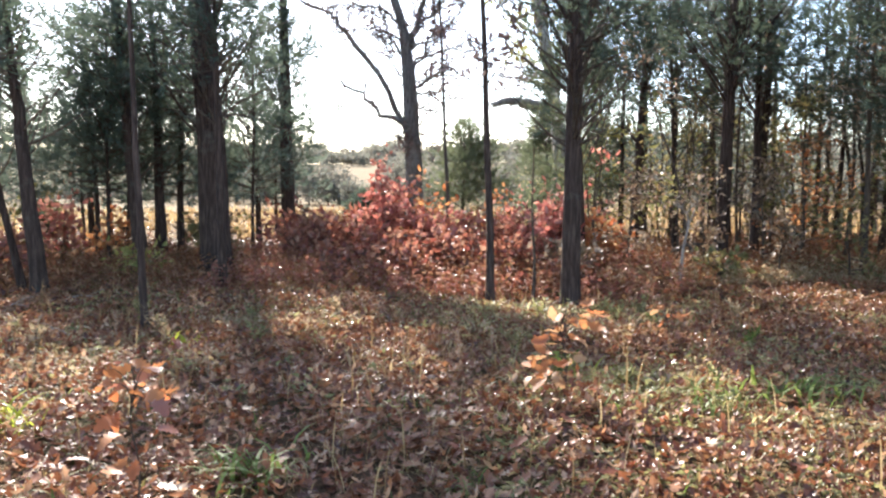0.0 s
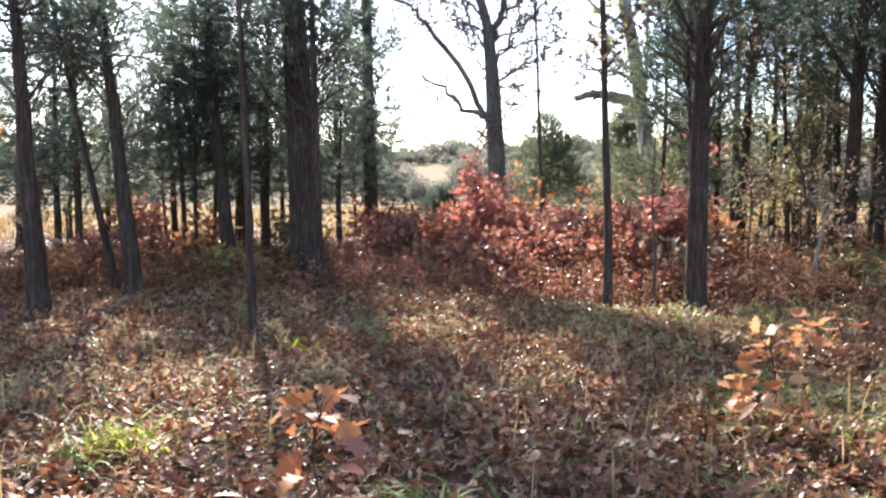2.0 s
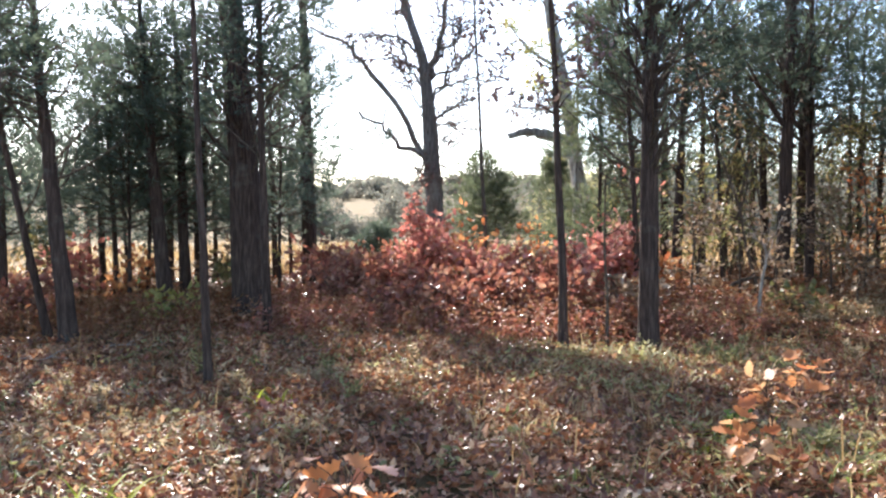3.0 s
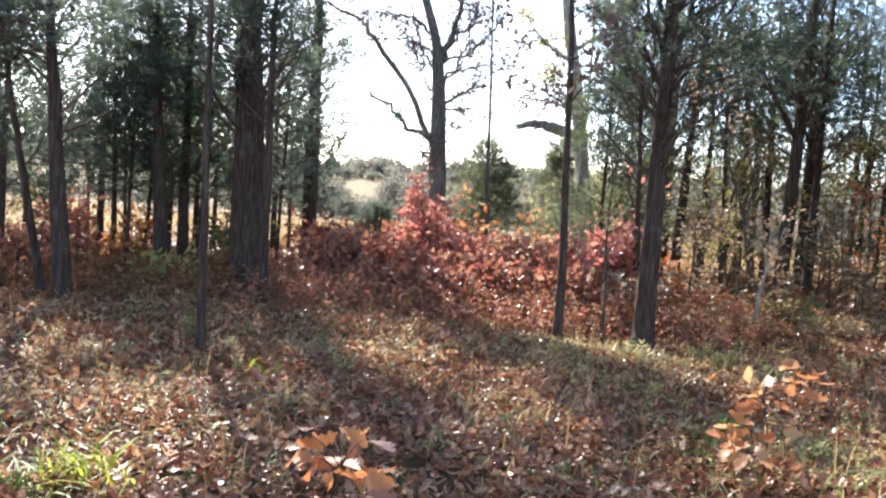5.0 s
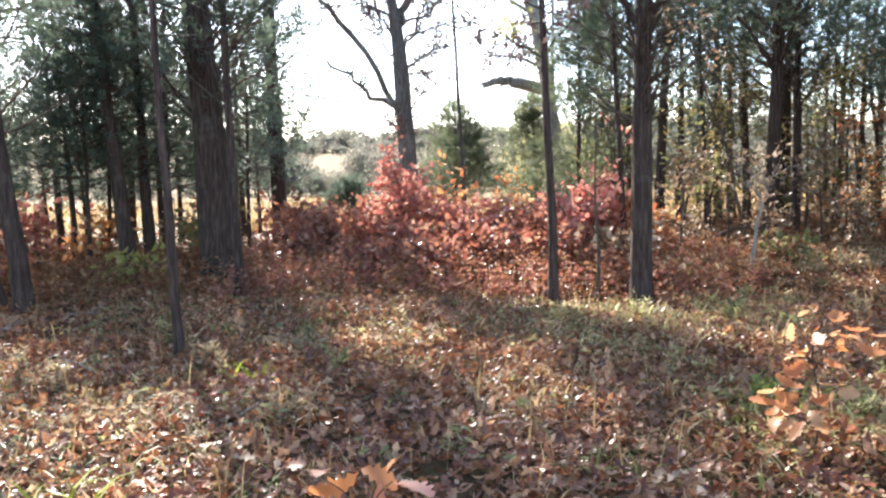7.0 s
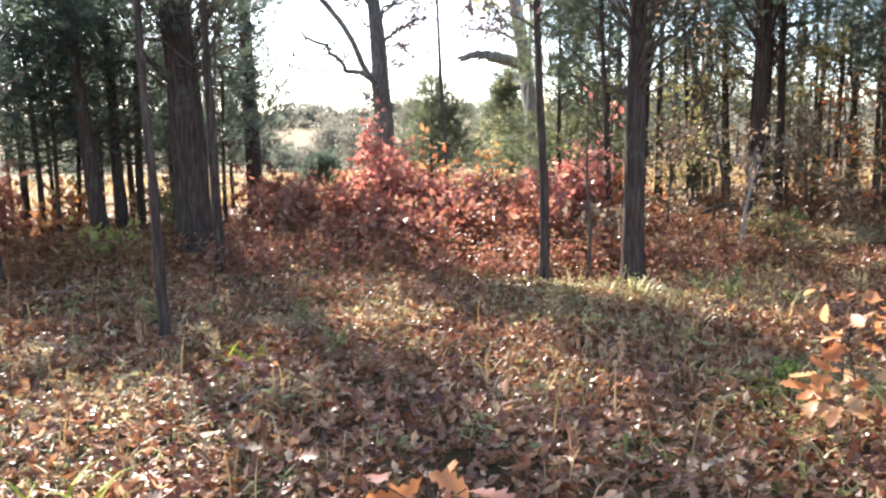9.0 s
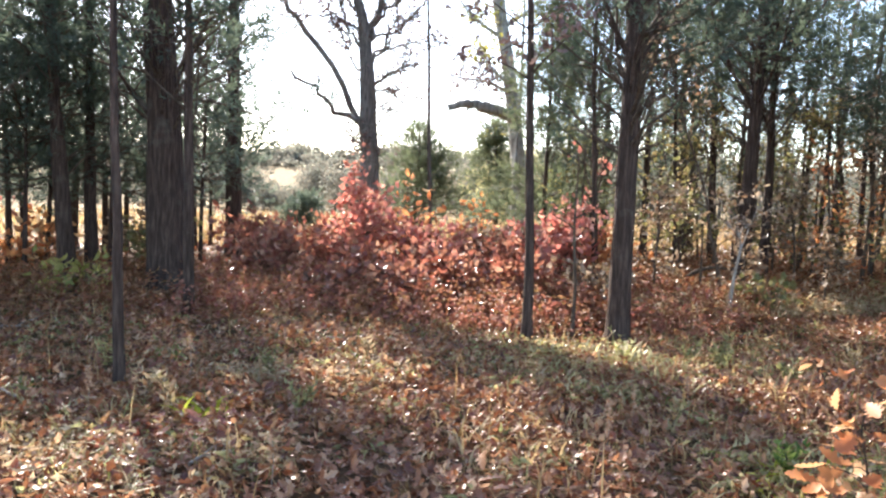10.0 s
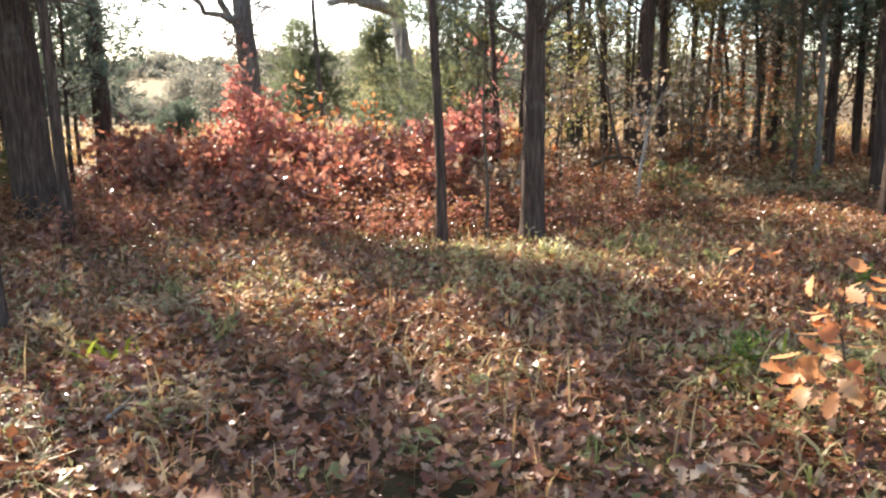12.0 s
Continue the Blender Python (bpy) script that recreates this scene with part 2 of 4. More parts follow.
def polyline(points, n):
    """The points joined by a smooth line of n points."""
    p = np.asarray(points, float)
    s = np.linspace(0, len(p) - 1, n)
    i = np.clip(s.astype(int), 0, len(p) - 2)
    u = (s - i)[:, None]
    q = np.concatenate([[2 * p[0] - p[1]], p, [2 * p[-1] - p[-2]]])
    a, b, c, d = q[i], q[i + 1], q[i + 2], q[i + 3]
    return 0.5 * (2 * b + (c - a) * u + (2 * a - 5 * b + 4 * c - d) * u**2 + (3 * b - a - 3 * c + d) * u**3)


def leaf_shape(widths, curl=0.15, fold=0.25):
    """A leaf of length 1 along y with those half-widths, folded at its midrib."""
    n = len(widths)
    y = np.linspace(0, 1, n)
    w = np.asarray(widths, float)
    lift = curl * (y - 0.4) ** 2 * 2
    v = np.concatenate([np.stack([-w, y, lift + fold * w], -1), np.stack([0 * y, y, lift], -1), np.stack([w, y, lift + fold * w], -1)])
    i = np.arange(n - 1)
    return v, np.concatenate([np.stack([i + n, i + n + 1, i + 1, i], -1), np.stack([i + 2 * n, i + 2 * n + 1, i + n + 1, i + n], -1)])


OAK_LEAF = leaf_shape([0.015, 0.17, 0.09, 0.27, 0.11, 0.31, 0.13, 0.22, 0.02], 0.3, 0.3)
OAK_LEAF_SMALL = leaf_shape([0.02, 0.22, 0.12, 0.30, 0.15, 0.02], 0.35, 0.35)
CLUMP = (np.array([(-0.3, 0.45, 0.05), (0, 0, 0), (0.3, 0.55, 0.05), (0, 1, 0)]), np.array([[0, 1, 2, 3]]))
CURLED_LEAF = leaf_shape([0.015, 0.15, 0.10, 0.24, 0.12, 0.26, 0.14, 0.03], 0.8, 0.7)
LANCE_LEAF = leaf_shape([0.02, 0.14, 0.18, 0.11, 0.01], 0.7, 0.3)
OVAL_LEAF = leaf_shape([0.03, 0.22, 0.31, 0.22, 0.02], 0.5, 0.35)
PLAIN_LEAF = leaf_shape([0.03, 0.27, 0.02], 0.3, 0.35)


def spray_shape(count=11, rng=np.random.default_rng(3)):
    """A twig's worth of cedar foliage: narrow scaly fingers along an axis."""
    v, f = [], []
    for i in range(count):
        s = i / (count - 1)
        ang = (-1) ** i * (0.85 - 0.5 * s) + rng.normal(0, 0.15)
        ln, z = 0.48 - 0.26 * s + rng.normal(0, 0.05), rng.normal(0, 0.13)
        root = np.array([0, s * 0.7, 0])
        tip = root + [np.sin(ang) * ln, np.cos(ang) * ln, z]
        mid = (root + tip) / 2
        side = np.array([np.cos(ang), -np.sin(ang), 0.0]) * 0.042
        k = len(v)
        v += [root, mid + side + [0, 0, 0.02], tip, mid - side]
        f.append([k, k + 1, k + 2, k + 3])
    return np.array(v), np.array(f)


SPRAY = spray_shape()


def scatter(shape, pos, fwd, size, rng, roll=np.pi, up=None):
    """Copies of a shape at the places, its y along fwd, its z near up, turned about y by up to roll."""
    n = len(pos)
    y = unit(np.asarray(fwd, float))
    u = np.tile([0.0, 0, 1], (n, 1)) if up is None else up
    x = unit(np.cross(y, u) + rng.normal(0, 1e-3, (n, 3)))
    z = np.cross(x, y)
    a = rng.uniform(-roll, roll, n)[:, None]
    x, z = x * np.cos(a) + z * np.sin(a), z * np.cos(a) - x * np.sin(a)
    v, f = shape
    s = (np.ones(n) * size)[:, None, None]
    out = pos[:, None] + s * (v[None, :, 0:1] * x[:, None] + v[None, :, 1:2] * y[:, None] + v[None, :, 2:3] * z[:, None])
    faces = f[None] + (np.arange(n) * len(v))[:, None, None]
    return out.reshape(-1, 3), faces.reshape(-1, f.shape[1])


def bent_blades(pos, length, lean, rng, width=1.0):
    """Grass blades that stand at the places and bow over."""
    n = len(pos)
    az = rng.uniform(0, 2 * np.pi, n)
    dirn = np.stack([np.cos(az), np.sin(az), 0 * az], -1)
    side = np.stack([-np.sin(az), np.cos(az), 0 * az], -1)
    s = np.linspace(0, 1, 5)
    w = np.array([0.03, 0.04, 0.034, 0.02, 0.001]) * width
    L, B = (np.ones(n) * length)[:, None, None], (np.ones(n) * lean)[:, None, None]
    sp = s[None, :, None]
    mid = pos[:, None] + dirn[:, None] * (B * sp**2 * L) + np.array([0, 0, 1.0]) * L * (sp * (1 - 0.45 * B * sp**2))
    ww = (w[None, :, None] * np.minimum(L, 0.35 + 0 * L))
    v = np.concatenate([mid - side[:, None] * ww, mid + side[:, None] * ww], 1)
    i = np.arange(4)
    f = np.stack([i, i + 1, i + 6, i + 5], -1)
    faces = f[None] + (np.arange(n) * 10)[:, None, None]
    return v.reshape(-1, 3), faces.reshape(-1, 4)


# ---- ground ----


def ground_mesh():
    far = np.array([0.5, 1, 1.6, 2.4, 3.4, 5, 7, 10, 14, 20, 30, 45, 65, 95, 140, 220, 350, 600, 1000, 1600])
    xs = np.concatenate([-10 - far[::-1], np.linspace(-10, 10, 134), 10 + far])
    ys = np.concatenate([-1 - far[::-1], np.linspace(-1, 22, 150), 22 + np.concatenate([np.linspace(0.6, 60, 60), 60 + far[4:]])])
    gx, gy = np.meshgrid(xs, ys, indexing="ij")
    v = np.stack([gx, gy, ground_z(gx, gy)], -1).reshape(-1, 3)
    m = len(ys)
    i, j = np.meshgrid(np.arange(len(xs) - 1), np.arange(m - 1), indexing="ij")
    f = np.stack([i * m + j, (i + 1) * m + j, (i + 1) * m + j + 1, i * m + j + 1], -1).reshape(-1, 4)
    me = build_mesh("ground", [(v, f)], [SOIL, FIELD])
    mid = v[f].mean(1)
    edge = 21.5 + 1.2 * np.sin(mid[:, 0] * 0.8) + 0.7 * np.sin(mid[:, 0] * 2.1 + 1) + np.clip(mid[:, 0] - 4.5, 0, 40) * 1.6
    me.polygons.foreach_set("material_index", (mid[:, 1] > edge).astype(np.int32))
    return me


ground = tagged(new("ground", ground_mesh()), "leaf-strewn forest soil running out to a dry golden field", "ground", kind="structure")

# ---- trees ----


def limb_points(start, direction, length, n, rng, bend=0.12, lift=0.0):
    """A crooked limb from start; lift turns it upward on the way."""
    p, d = [np.asarray(start, float)], unit(np.asarray(direction, float))
    for _ in range(n - 1):
        d = unit(d + rng.normal(0, bend, 3) + [0, 0, lift / n])
        p.append(p[-1] + d * length / (n - 1))
    return np.array(p)


def trunk_points(lean, height, n, rng, wobble=0.02):
    z = np.linspace(0, 1, n) ** 1.15 * (height + 0.12) - 0.12
    w = np.cumsum(rng.normal(0, wobble, (n, 2)), 0) * (np.linspace(0, 1, n)[:, None])
    w -= w * 0.3
    return np.stack([lean[0] * z + w[:, 0], lean[1] * z + w[:, 1], z], -1)


def on_trunk(pts, z):
    return np.array([np.interp(z, pts[:, 2], pts[:, 0]), np.interp(z, pts[:, 2], pts[:, 1]), z])


def cedar(x, y, diameter, lean=(0, 0), height=10.0, crown_from=2.6, reach=1.9, sprays=2600, dead=26, seed=1, needles=None, label="", spray=0.27, live=34, apart=True, upper=0, risers=0, upper_reach=2.0, shade_side=False):
    """A red cedar: stringy trunk, dead lower branches with twigs, and a crown of scaly sprays on rising boughs."""
    rng = np.random.default_rng(seed)
    tree = thing("cedar_tree", x, y, label or "tall red cedar with stringy bark and dark green foliage", "tree", "cedars of the grove")
    pts = trunk_points(lean, height, 26, rng, 0.012 + diameter * 0.03)
    h = np.clip(pts[:, 2], 0, None) / height
    part("trunk", [tube(pts, diameter / 2 * (1 - 0.85 * h**1.1), 16 if diameter > 0.12 else 9, 0.06, 0.55, rng)], CEDAR_BARK, tree)
    for _ in range(risers):                               # stout forks that rise beside the trunk
        z = rng.uniform(crown_from - 0.6, crown_from + 0.9)
        az = rng.uniform(0, 2 * np.pi)
        bp = limb_points(on_trunk(pts, z), [np.cos(az), np.sin(az), rng.uniform(1.0, 2.4)], rng.uniform(1.3, 2.6), 9, rng, 0.1, 0.35)
        fork = [tube(bp, np.linspace(0.028, 0.007, 9), 7, 0.08)]
        for _ in range(4):
            k = rng.integers(3, 8)
            fork.append(tube(limb_points(bp[k], unit(bp[k] - bp[k - 1]) + rng.normal(0, 0.45, 3), rng.uniform(0.4, 1.0), 5, rng, 0.14, 0.2), np.linspace(0.012, 0.003, 5), 4))
        part("rising_bough", fork, CEDAR_BARK, tree)
    bare = []
    for _ in range(dead):
        z = rng.uniform(max(1.4, crown_from - 1.1), crown_from + 2.5)
        az = rng.uniform(0, 2 * np.pi)
        ln = rng.uniform(0.5, 1.7)
        bp = limb_points(on_trunk(pts, z), [np.cos(az), np.sin(az), rng.uniform(0.3, 1.7)], ln, 7, rng, 0.12, 0.3)
        twig = [tube(bp, np.linspace(0.016, 0.003, 7) * (0.7 + 2 * diameter), 4)]
        for _ in range(rng.integers(2, 6)):
            k = rng.integers(2, 6)
            d = unit(bp[k] - bp[k - 1]) + rng.normal(0, 0.5, 3)
            twig.append(tube(limb_points(bp[k], d, rng.uniform(0.2, 0.6), 4, rng, 0.15, 0.2), np.linspace(0.005, 0.0015, 4), 3))
        if apart:
            part("dead_branch", twig, TWIG, tree)
        bare += twig
    if bare and not apart:
        tagged(part("deadwood", bare, TWIG, tree, "thin dead twiggy branches"), kind="stuff")
    boughs, place, way = [], [], []
    each = max(8, sprays // live)
    for k in range(live + upper):
        u = rng.uniform(0, 1) ** 1.25
        z = crown_from + u * (height - crown_from - 0.2)
        ln = reach * (1 - 0.72 * u) * rng.uniform(0.6, 1.15)
        if k >= live:                                     # unseen top boughs, added to shade the ground
            z = rng.uniform(6.0, height - 0.3)
            ln = upper_reach * rng.uniform(0.5, 1.05) * (1.15 - 0.6 * z / height)
        az = rng.uniform(0, 2 * np.pi) if k < live or not shade_side or k % 5 < 2 else rng.normal(1.25, 0.7)
        bp = limb_points(on_trunk(pts, z), [np.cos(az), np.sin(az), rng.uniform(-0.1, 0.6)], ln, 8, rng, 0.1, 0.25)
        boughs.append(tube(bp, np.linspace(0.022, 0.004, 8) * (0.6 + diameter), 4))
        if apart:
            part("bough", boughs[-1:], TWIG, tree)
        s = rng.uniform(0.22, 1.0, each) ** 0.75 * 6.99
        i = s.astype(int)
        base = bp[i] + (bp[i + 1] - bp[i]) * (s - i)[:, None]
        spread = rng.normal(0, 1, (each, 3)) * np.array([1, 1, 0.55]) * (0.12 + 0.11 * ln)
        place.append(base + spread)
        way.append(unit(bp[i + 1] - bp[i]) * 0.7 + unit(spread) * 0.8 + rng.normal(0, 0.35, (each, 3)) + [0, 0, 0.1])
    if not apart:
        tagged(part("boughwood", boughs, TWIG, tree), kind="stuff")
    place, way = np.concatenate(place), np.concatenate(way)
    crown = part("crown", [scatter(SPRAY, place, way, rng.uniform(0.7, 1.3, len(place)) * spray, rng, 0.9)], needles or CEDAR, tree, "scaly evergreen foliage", smooth=False)
    tagged(crown, kind="stuff")
    return tree


def leafy(name, x, y, stems, leaves, material, label, category, group="", leaf=0.09, shape=PLAIN_LEAF, bark=None, seed=1, spread=0.09, twigs=3, branch_from=0.25, branch=0.5, per_stem=7, droop=0.0):
    """A shrub or sapling: stems given as point lists from its base, twigs on them, leaves on the twigs."""
    rng = np.random.default_rng(seed)
    tree = thing(name, x, y, label, category, group)
    place, way = [], []
    for k, (pts, r) in enumerate(stems):
        p = polyline(pts, 14)
        part("stem", [tube(p, np.linspace(r, r * 0.3, 14), 7 if r > 0.015 else 5, 0.05, 0.3 if r > 0.02 else 0, rng)], bark or TWIG, tree)
        wood = []
        for _ in range(per_stem):
            s = rng.uniform(branch_from, 1.0) * 12.99
            i = int(s)
            az = rng.uniform(0, 2 * np.pi)
            d = np.array([np.cos(az), np.sin(az), rng.uniform(0.0, 0.9)])
            bp = limb_points(p[i] + (p[i + 1] - p[i]) * (s - i), d, branch * rng.uniform(0.5, 1.3) * (1.25 - 0.6 * s / 13), 6, rng, 0.16, 0.1 - droop)
            wood.append(tube(bp, np.linspace(min(0.5 * r, 0.012), 0.0018, 6), 4))
            ends = [bp]
            for _ in range(twigs):
                q = rng.integers(2, 5)
                tp = limb_points(bp[q], unit(bp[q] - bp[q - 1]) + rng.normal(0, 0.6, 3), branch * rng.uniform(0.25, 0.6), 4, rng, 0.15)
                wood.append(tube(tp, np.linspace(0.004, 0.0012, 4), 3))
                ends.append(tp)
            for e in ends:
                m = max(1, int(leaves / (len(stems) * per_stem * (1 + twigs))))
                s2 = rng.uniform(0.25, 1, m) * (len(e) - 1.01)
                i2 = s2.astype(int)
                place.append(e[i2] + (e[i2 + 1] - e[i2]) * (s2 - i2)[:, None] + rng.normal(0, spread, (m, 3)))
                way.append(unit(e[i2 + 1] - e[i2]) * 0.5 + rng.normal(0, 0.6, (m, 3)) - [0, 0, 0.25])
        tagged(part("brushwood", wood, bark or TWIG, tree), kind="stuff")
    if place and leaves:
        place, way = np.concatenate(place), np.concatenate(way)
        place[:, 2] = np.maximum(place[:, 2], 0.04)
        tagged(part("foliage", [scatter(shape, place, way, rng.uniform(0.65, 1.3, len(place)) * leaf, rng, 1.2)], material, tree, smooth=False), kind="stuff")
    return tree


# cedars whose trunks stand out: x, y, thickness, lean, height, crown from, reach, sprays, dead branches
CEDARS = [
    (-5.83, 9.03, 0.24, (-0.03, -0.019), 4.8, 2.9, 1.3, 360, 26),
    (-5.57, 10.78, 0.23, (-0.06, -0.03), 4.9, 2.8, 1.1, 330, 24),
    (-5.94, 11.04, 0.12, (-0.159, -0.086), 4.8, 2.6, 0.9, 220, 14),
    (-5.42, 14.02, 0.27, (-0.047, -0.018), 5.6, 2.4, 1.6, 560, 20),
    (-5.33, 14.85, 0.22, (-0.038, -0.013), 5.5, 2.4, 2.0, 700, 18),
    (-3.92, 13.52, 0.54, (-0.037, -0.008), 11.0, 2.6, 2.0, 1500, 30),
    (-3.23, 11.46, 0.13, (-0.012, -0.002), 6.8, 3.2, 1.15, 560, 26),
    (-3.73, 18.69, 0.36, (-0.009, -0.001), 9.6, 1.7, 1.15, 2400, 16),
    (-3.09, 8.10, 0.085, (-0.026, -0.007), 5.6, 4.7, 0.5, 60, 4),
    (1.74, 10.90, 0.27, (0.006, -0.002), 9.6, 3.1, 2.0, 1700, 70),
    (4.89, 14.13, 0.25, (0.021, -0.01), 8.6, 3.4, 2.0, 1400, 44),
    (5.93, 15.34, 0.19, (0.017, -0.009), 7.0, 3.3, 1.9, 1050, 40),
    (7.14, 18.20, 0.30, (0.023, -0.009), 7.2, 3.2, 2.1, 1612, 24),
    (4.03, 17.23, 0.23, (0.041, -0.014), 7.1, 3.4, 2.0, 1488, 24),
    (2.44, 13.99, 0.11, (-0.04, 0.011), 6.4, 2.4, 1.2, 620, 22),
]
for i, (x, y, d, lean, h, cf, reach, n, dead) in enumerate(CEDARS):
    # upper: boughs above the view on two cedars, aimed to shade the foreground
    cedar(x, y, d, lean, h, cf, reach, n, dead, seed=100 + i, upper={0.54: 56, 0.36: 24}.get(d, 0), upper_reach=2.3 if d == 0.54 else 1.6, shade_side=d == 0.54, risers={0.27: 13, 0.25: 8, 0.19: 4, 0.54: 6, 0.23: 4}.get(d, 0) if x > 0 or d > 0.5 else 0)

# the darker thicket of young cedars behind, with foliage down to head height
THICKET = [(-7.43, 12.84, 0.11), (-6.13, 14.3, 0.08), (-6.05, 14.95, 0.08), (-5.24, 15.56, 0.15), (-3.9, 15.9, 0.075), (-6.65, 15.1, 0.11), (-6.85, 16.2, 0.08),
           (-8.6, 14.2, 0.14), (-9.3, 16.2, 0.16), (-7.9, 17.6, 0.15), (-6.1, 18.2, 0.14), (-10.8, 15.0, 0.18), (-9.0, 11.9, 0.18), (-11.6, 17.8, 0.2), (-7.3, 20.0, 0.2), (-4.8, 20.2, 0.15), (-12.8, 13.2, 0.2)]
for i, (x, y, d) in enumerate(THICKET):
    cedar(x, y, d, (RNG.normal(0, 0.02), RNG.normal(0, 0.02)), 3.9 + 5 * d + RNG.uniform(0, 1), 1.2 + 0.2 * (i % 3), 1.5, 600, 12, seed=200 + i, needles=HAZED_CEDAR, spray=0.30, label="slender young cedar of a dim evergreen thicket", apart=False)

# low young cedars that close the back of the thicket
LOW_CEDARS = [(-13.6, 18.6), (-11.9, 20.4), (-10.3, 19.3), (-8.9, 19.4), (-7.7, 21.2), (-6.3, 20.4), (-5.3, 18.0), (-4.7, 21.8)]
for i, (x, y) in enumerate(LOW_CEDARS):
    cedar(x, y, 0.09 + 0.02 * (i % 3), (RNG.normal(0, 0.015), 0), 3.4 + 0.3 * (i % 3), 0.95 + 0.15 * (i % 2), 1.4, 420, 10, seed=240 + i, needles=HAZED_CEDAR, spray=0.3, live=30, apart=False, label="low bushy young cedar at the back of the thicket")

# cedars at the right, behind the saplings
BACKDROP_CEDARS = [(6.63, 18.83, 0.2, 3.4), (9.24, 16.51, 0.16, 2.8), (4.69, 16.25, 0.1, 2.8), (12.29, 23.17, 0.25, 2.6), (8.48, 18.4, 0.13, 3.0), (9.3, 19.1, 0.15, 3.0), (11.1, 20.2, 0.16, 2.8),
                   (8.67, 15.8, 0.1, 3.2), (13.2, 17.2, 0.22, 2.4), (10.6, 14.4, 0.2, 2.6), (6.1, 21.6, 0.2, 2.4), (4.6, 21.2, 0.14, 1.7), (8.2, 23.5, 0.2, 2.2), (14.5, 20.0, 0.25, 2.4), (9.8, 11.6, 0.2, 2.6), (5.72, 9.88, 0.2, 3.4), (6.8, 10.5, 0.13, 3.4), (8.2, 10.2, 0.2, 2.8), (9.6, 12.6, 0.18, 2.3), (8.9, 13.9, 0.14, 2.6), (11.4, 15.0, 0.2, 2.2), (10.9, 12.2, 0.2, 2.2), (12.6, 13.2, 0.22, 2.0)]
for i, (x, y, d, cf) in enumerate(BACKDROP_CEDARS):
    cedar(x, y, d, (RNG.normal(0, 0.015), RNG.normal(0, 0.015)), 5.8 + 5 * d, cf, 1.7, 460, 20, seed=300 + i, spray=0.28, live=22, apart=False)

# the deep woods behind them, closed down to the ground
DEEP_CEDARS = [(9.2, 22.6, 1.2), (7.4, 22.4, 1.0), (6.0, 24.6, 1.0), (8.4, 26.4, 0.6), (12.4, 20.8, 0.8), (13.9, 22.4, 0.8), (11.9, 25.2, 0.8), (15.6, 18.4, 0.7), (16.9, 21.3, 0.8), (14.1, 15.6, 0.8), (12.2, 16.6, 1.0), (15.8, 14.4, 0.7), (18.6, 17.2, 0.7),
               (13.4, 11.6, 0.8), (16.2, 24.8, 0.8), (19.4, 22.6, 0.8), (11.0, 10.4, 1.2)]
for i, (x, y, cf) in enumerate(DEEP_CEDARS):
    cedar(x, y, 0.18 + 0.05 * (i % 3), (RNG.normal(0, 0.015), RNG.normal(0, 0.015)), 7.2 + 0.5 * (i % 4), cf + (0.8 if x < 11 else 0.2), 1.9, 480, 16, seed=350 + i, spray=0.34, live=34, apart=False, label="dark cedar of the deep woods with low foliage")

# old cedars that close the grove's dim corner
for i, (x, y, d) in enumerate([(7.2, 11.6, 0.2), (8.7, 12.3, 0.24), (7.9, 13.4, 0.18), (9.4, 14.0, 0.22)]):
    cedar(x, y, d, (RNG.normal(0, 0.015), 0), 7.6, 2.2, 1.9, 1500, 20, seed=380 + i, spray=0.3, live=40, apart=False, label="dense dark cedar in the dim corner of the grove")

# a fresh green cedar beside the broken-limbed tree, and a round one out on the field's edge
cedar(2.98, 19.6, 0.12, (0, 0), 6.6, 0.9, 1.45, 2500, 6, seed=401, needles=LIVE_CEDAR, label="bright green young cedar with foliage near the ground", live=44)
cedar(4.3, 22.4, 0.14, (0, 0), 6.0, 0.9, 1.3, 2400, 4, seed=402, needles=LIVE_CEDAR, label="bright green young cedar with foliage near the ground", live=44)
cedar(3.5, 28.2, 0.14, (0, 0), 3.9, 0.3, 1.4, 2400, 4, seed=405, needles=LIVE_CEDAR, label="bright green cedar behind a broken-limbed tree", live=44)
cedar(0.43, 24.2, 0.12, (0, 0), 3.2, 0.35, 1.8, 2200, 6, seed=403, needles=LIVE_CEDAR, label="small round cedar standing at the edge of the field", live=54)
cedar(-2.75, 26.5, 0.1, (0, 0), 1.3, 0.15, 0.7, 700, 0, seed=404, label="knee-high dark cedar bush in the dry field", live=20)


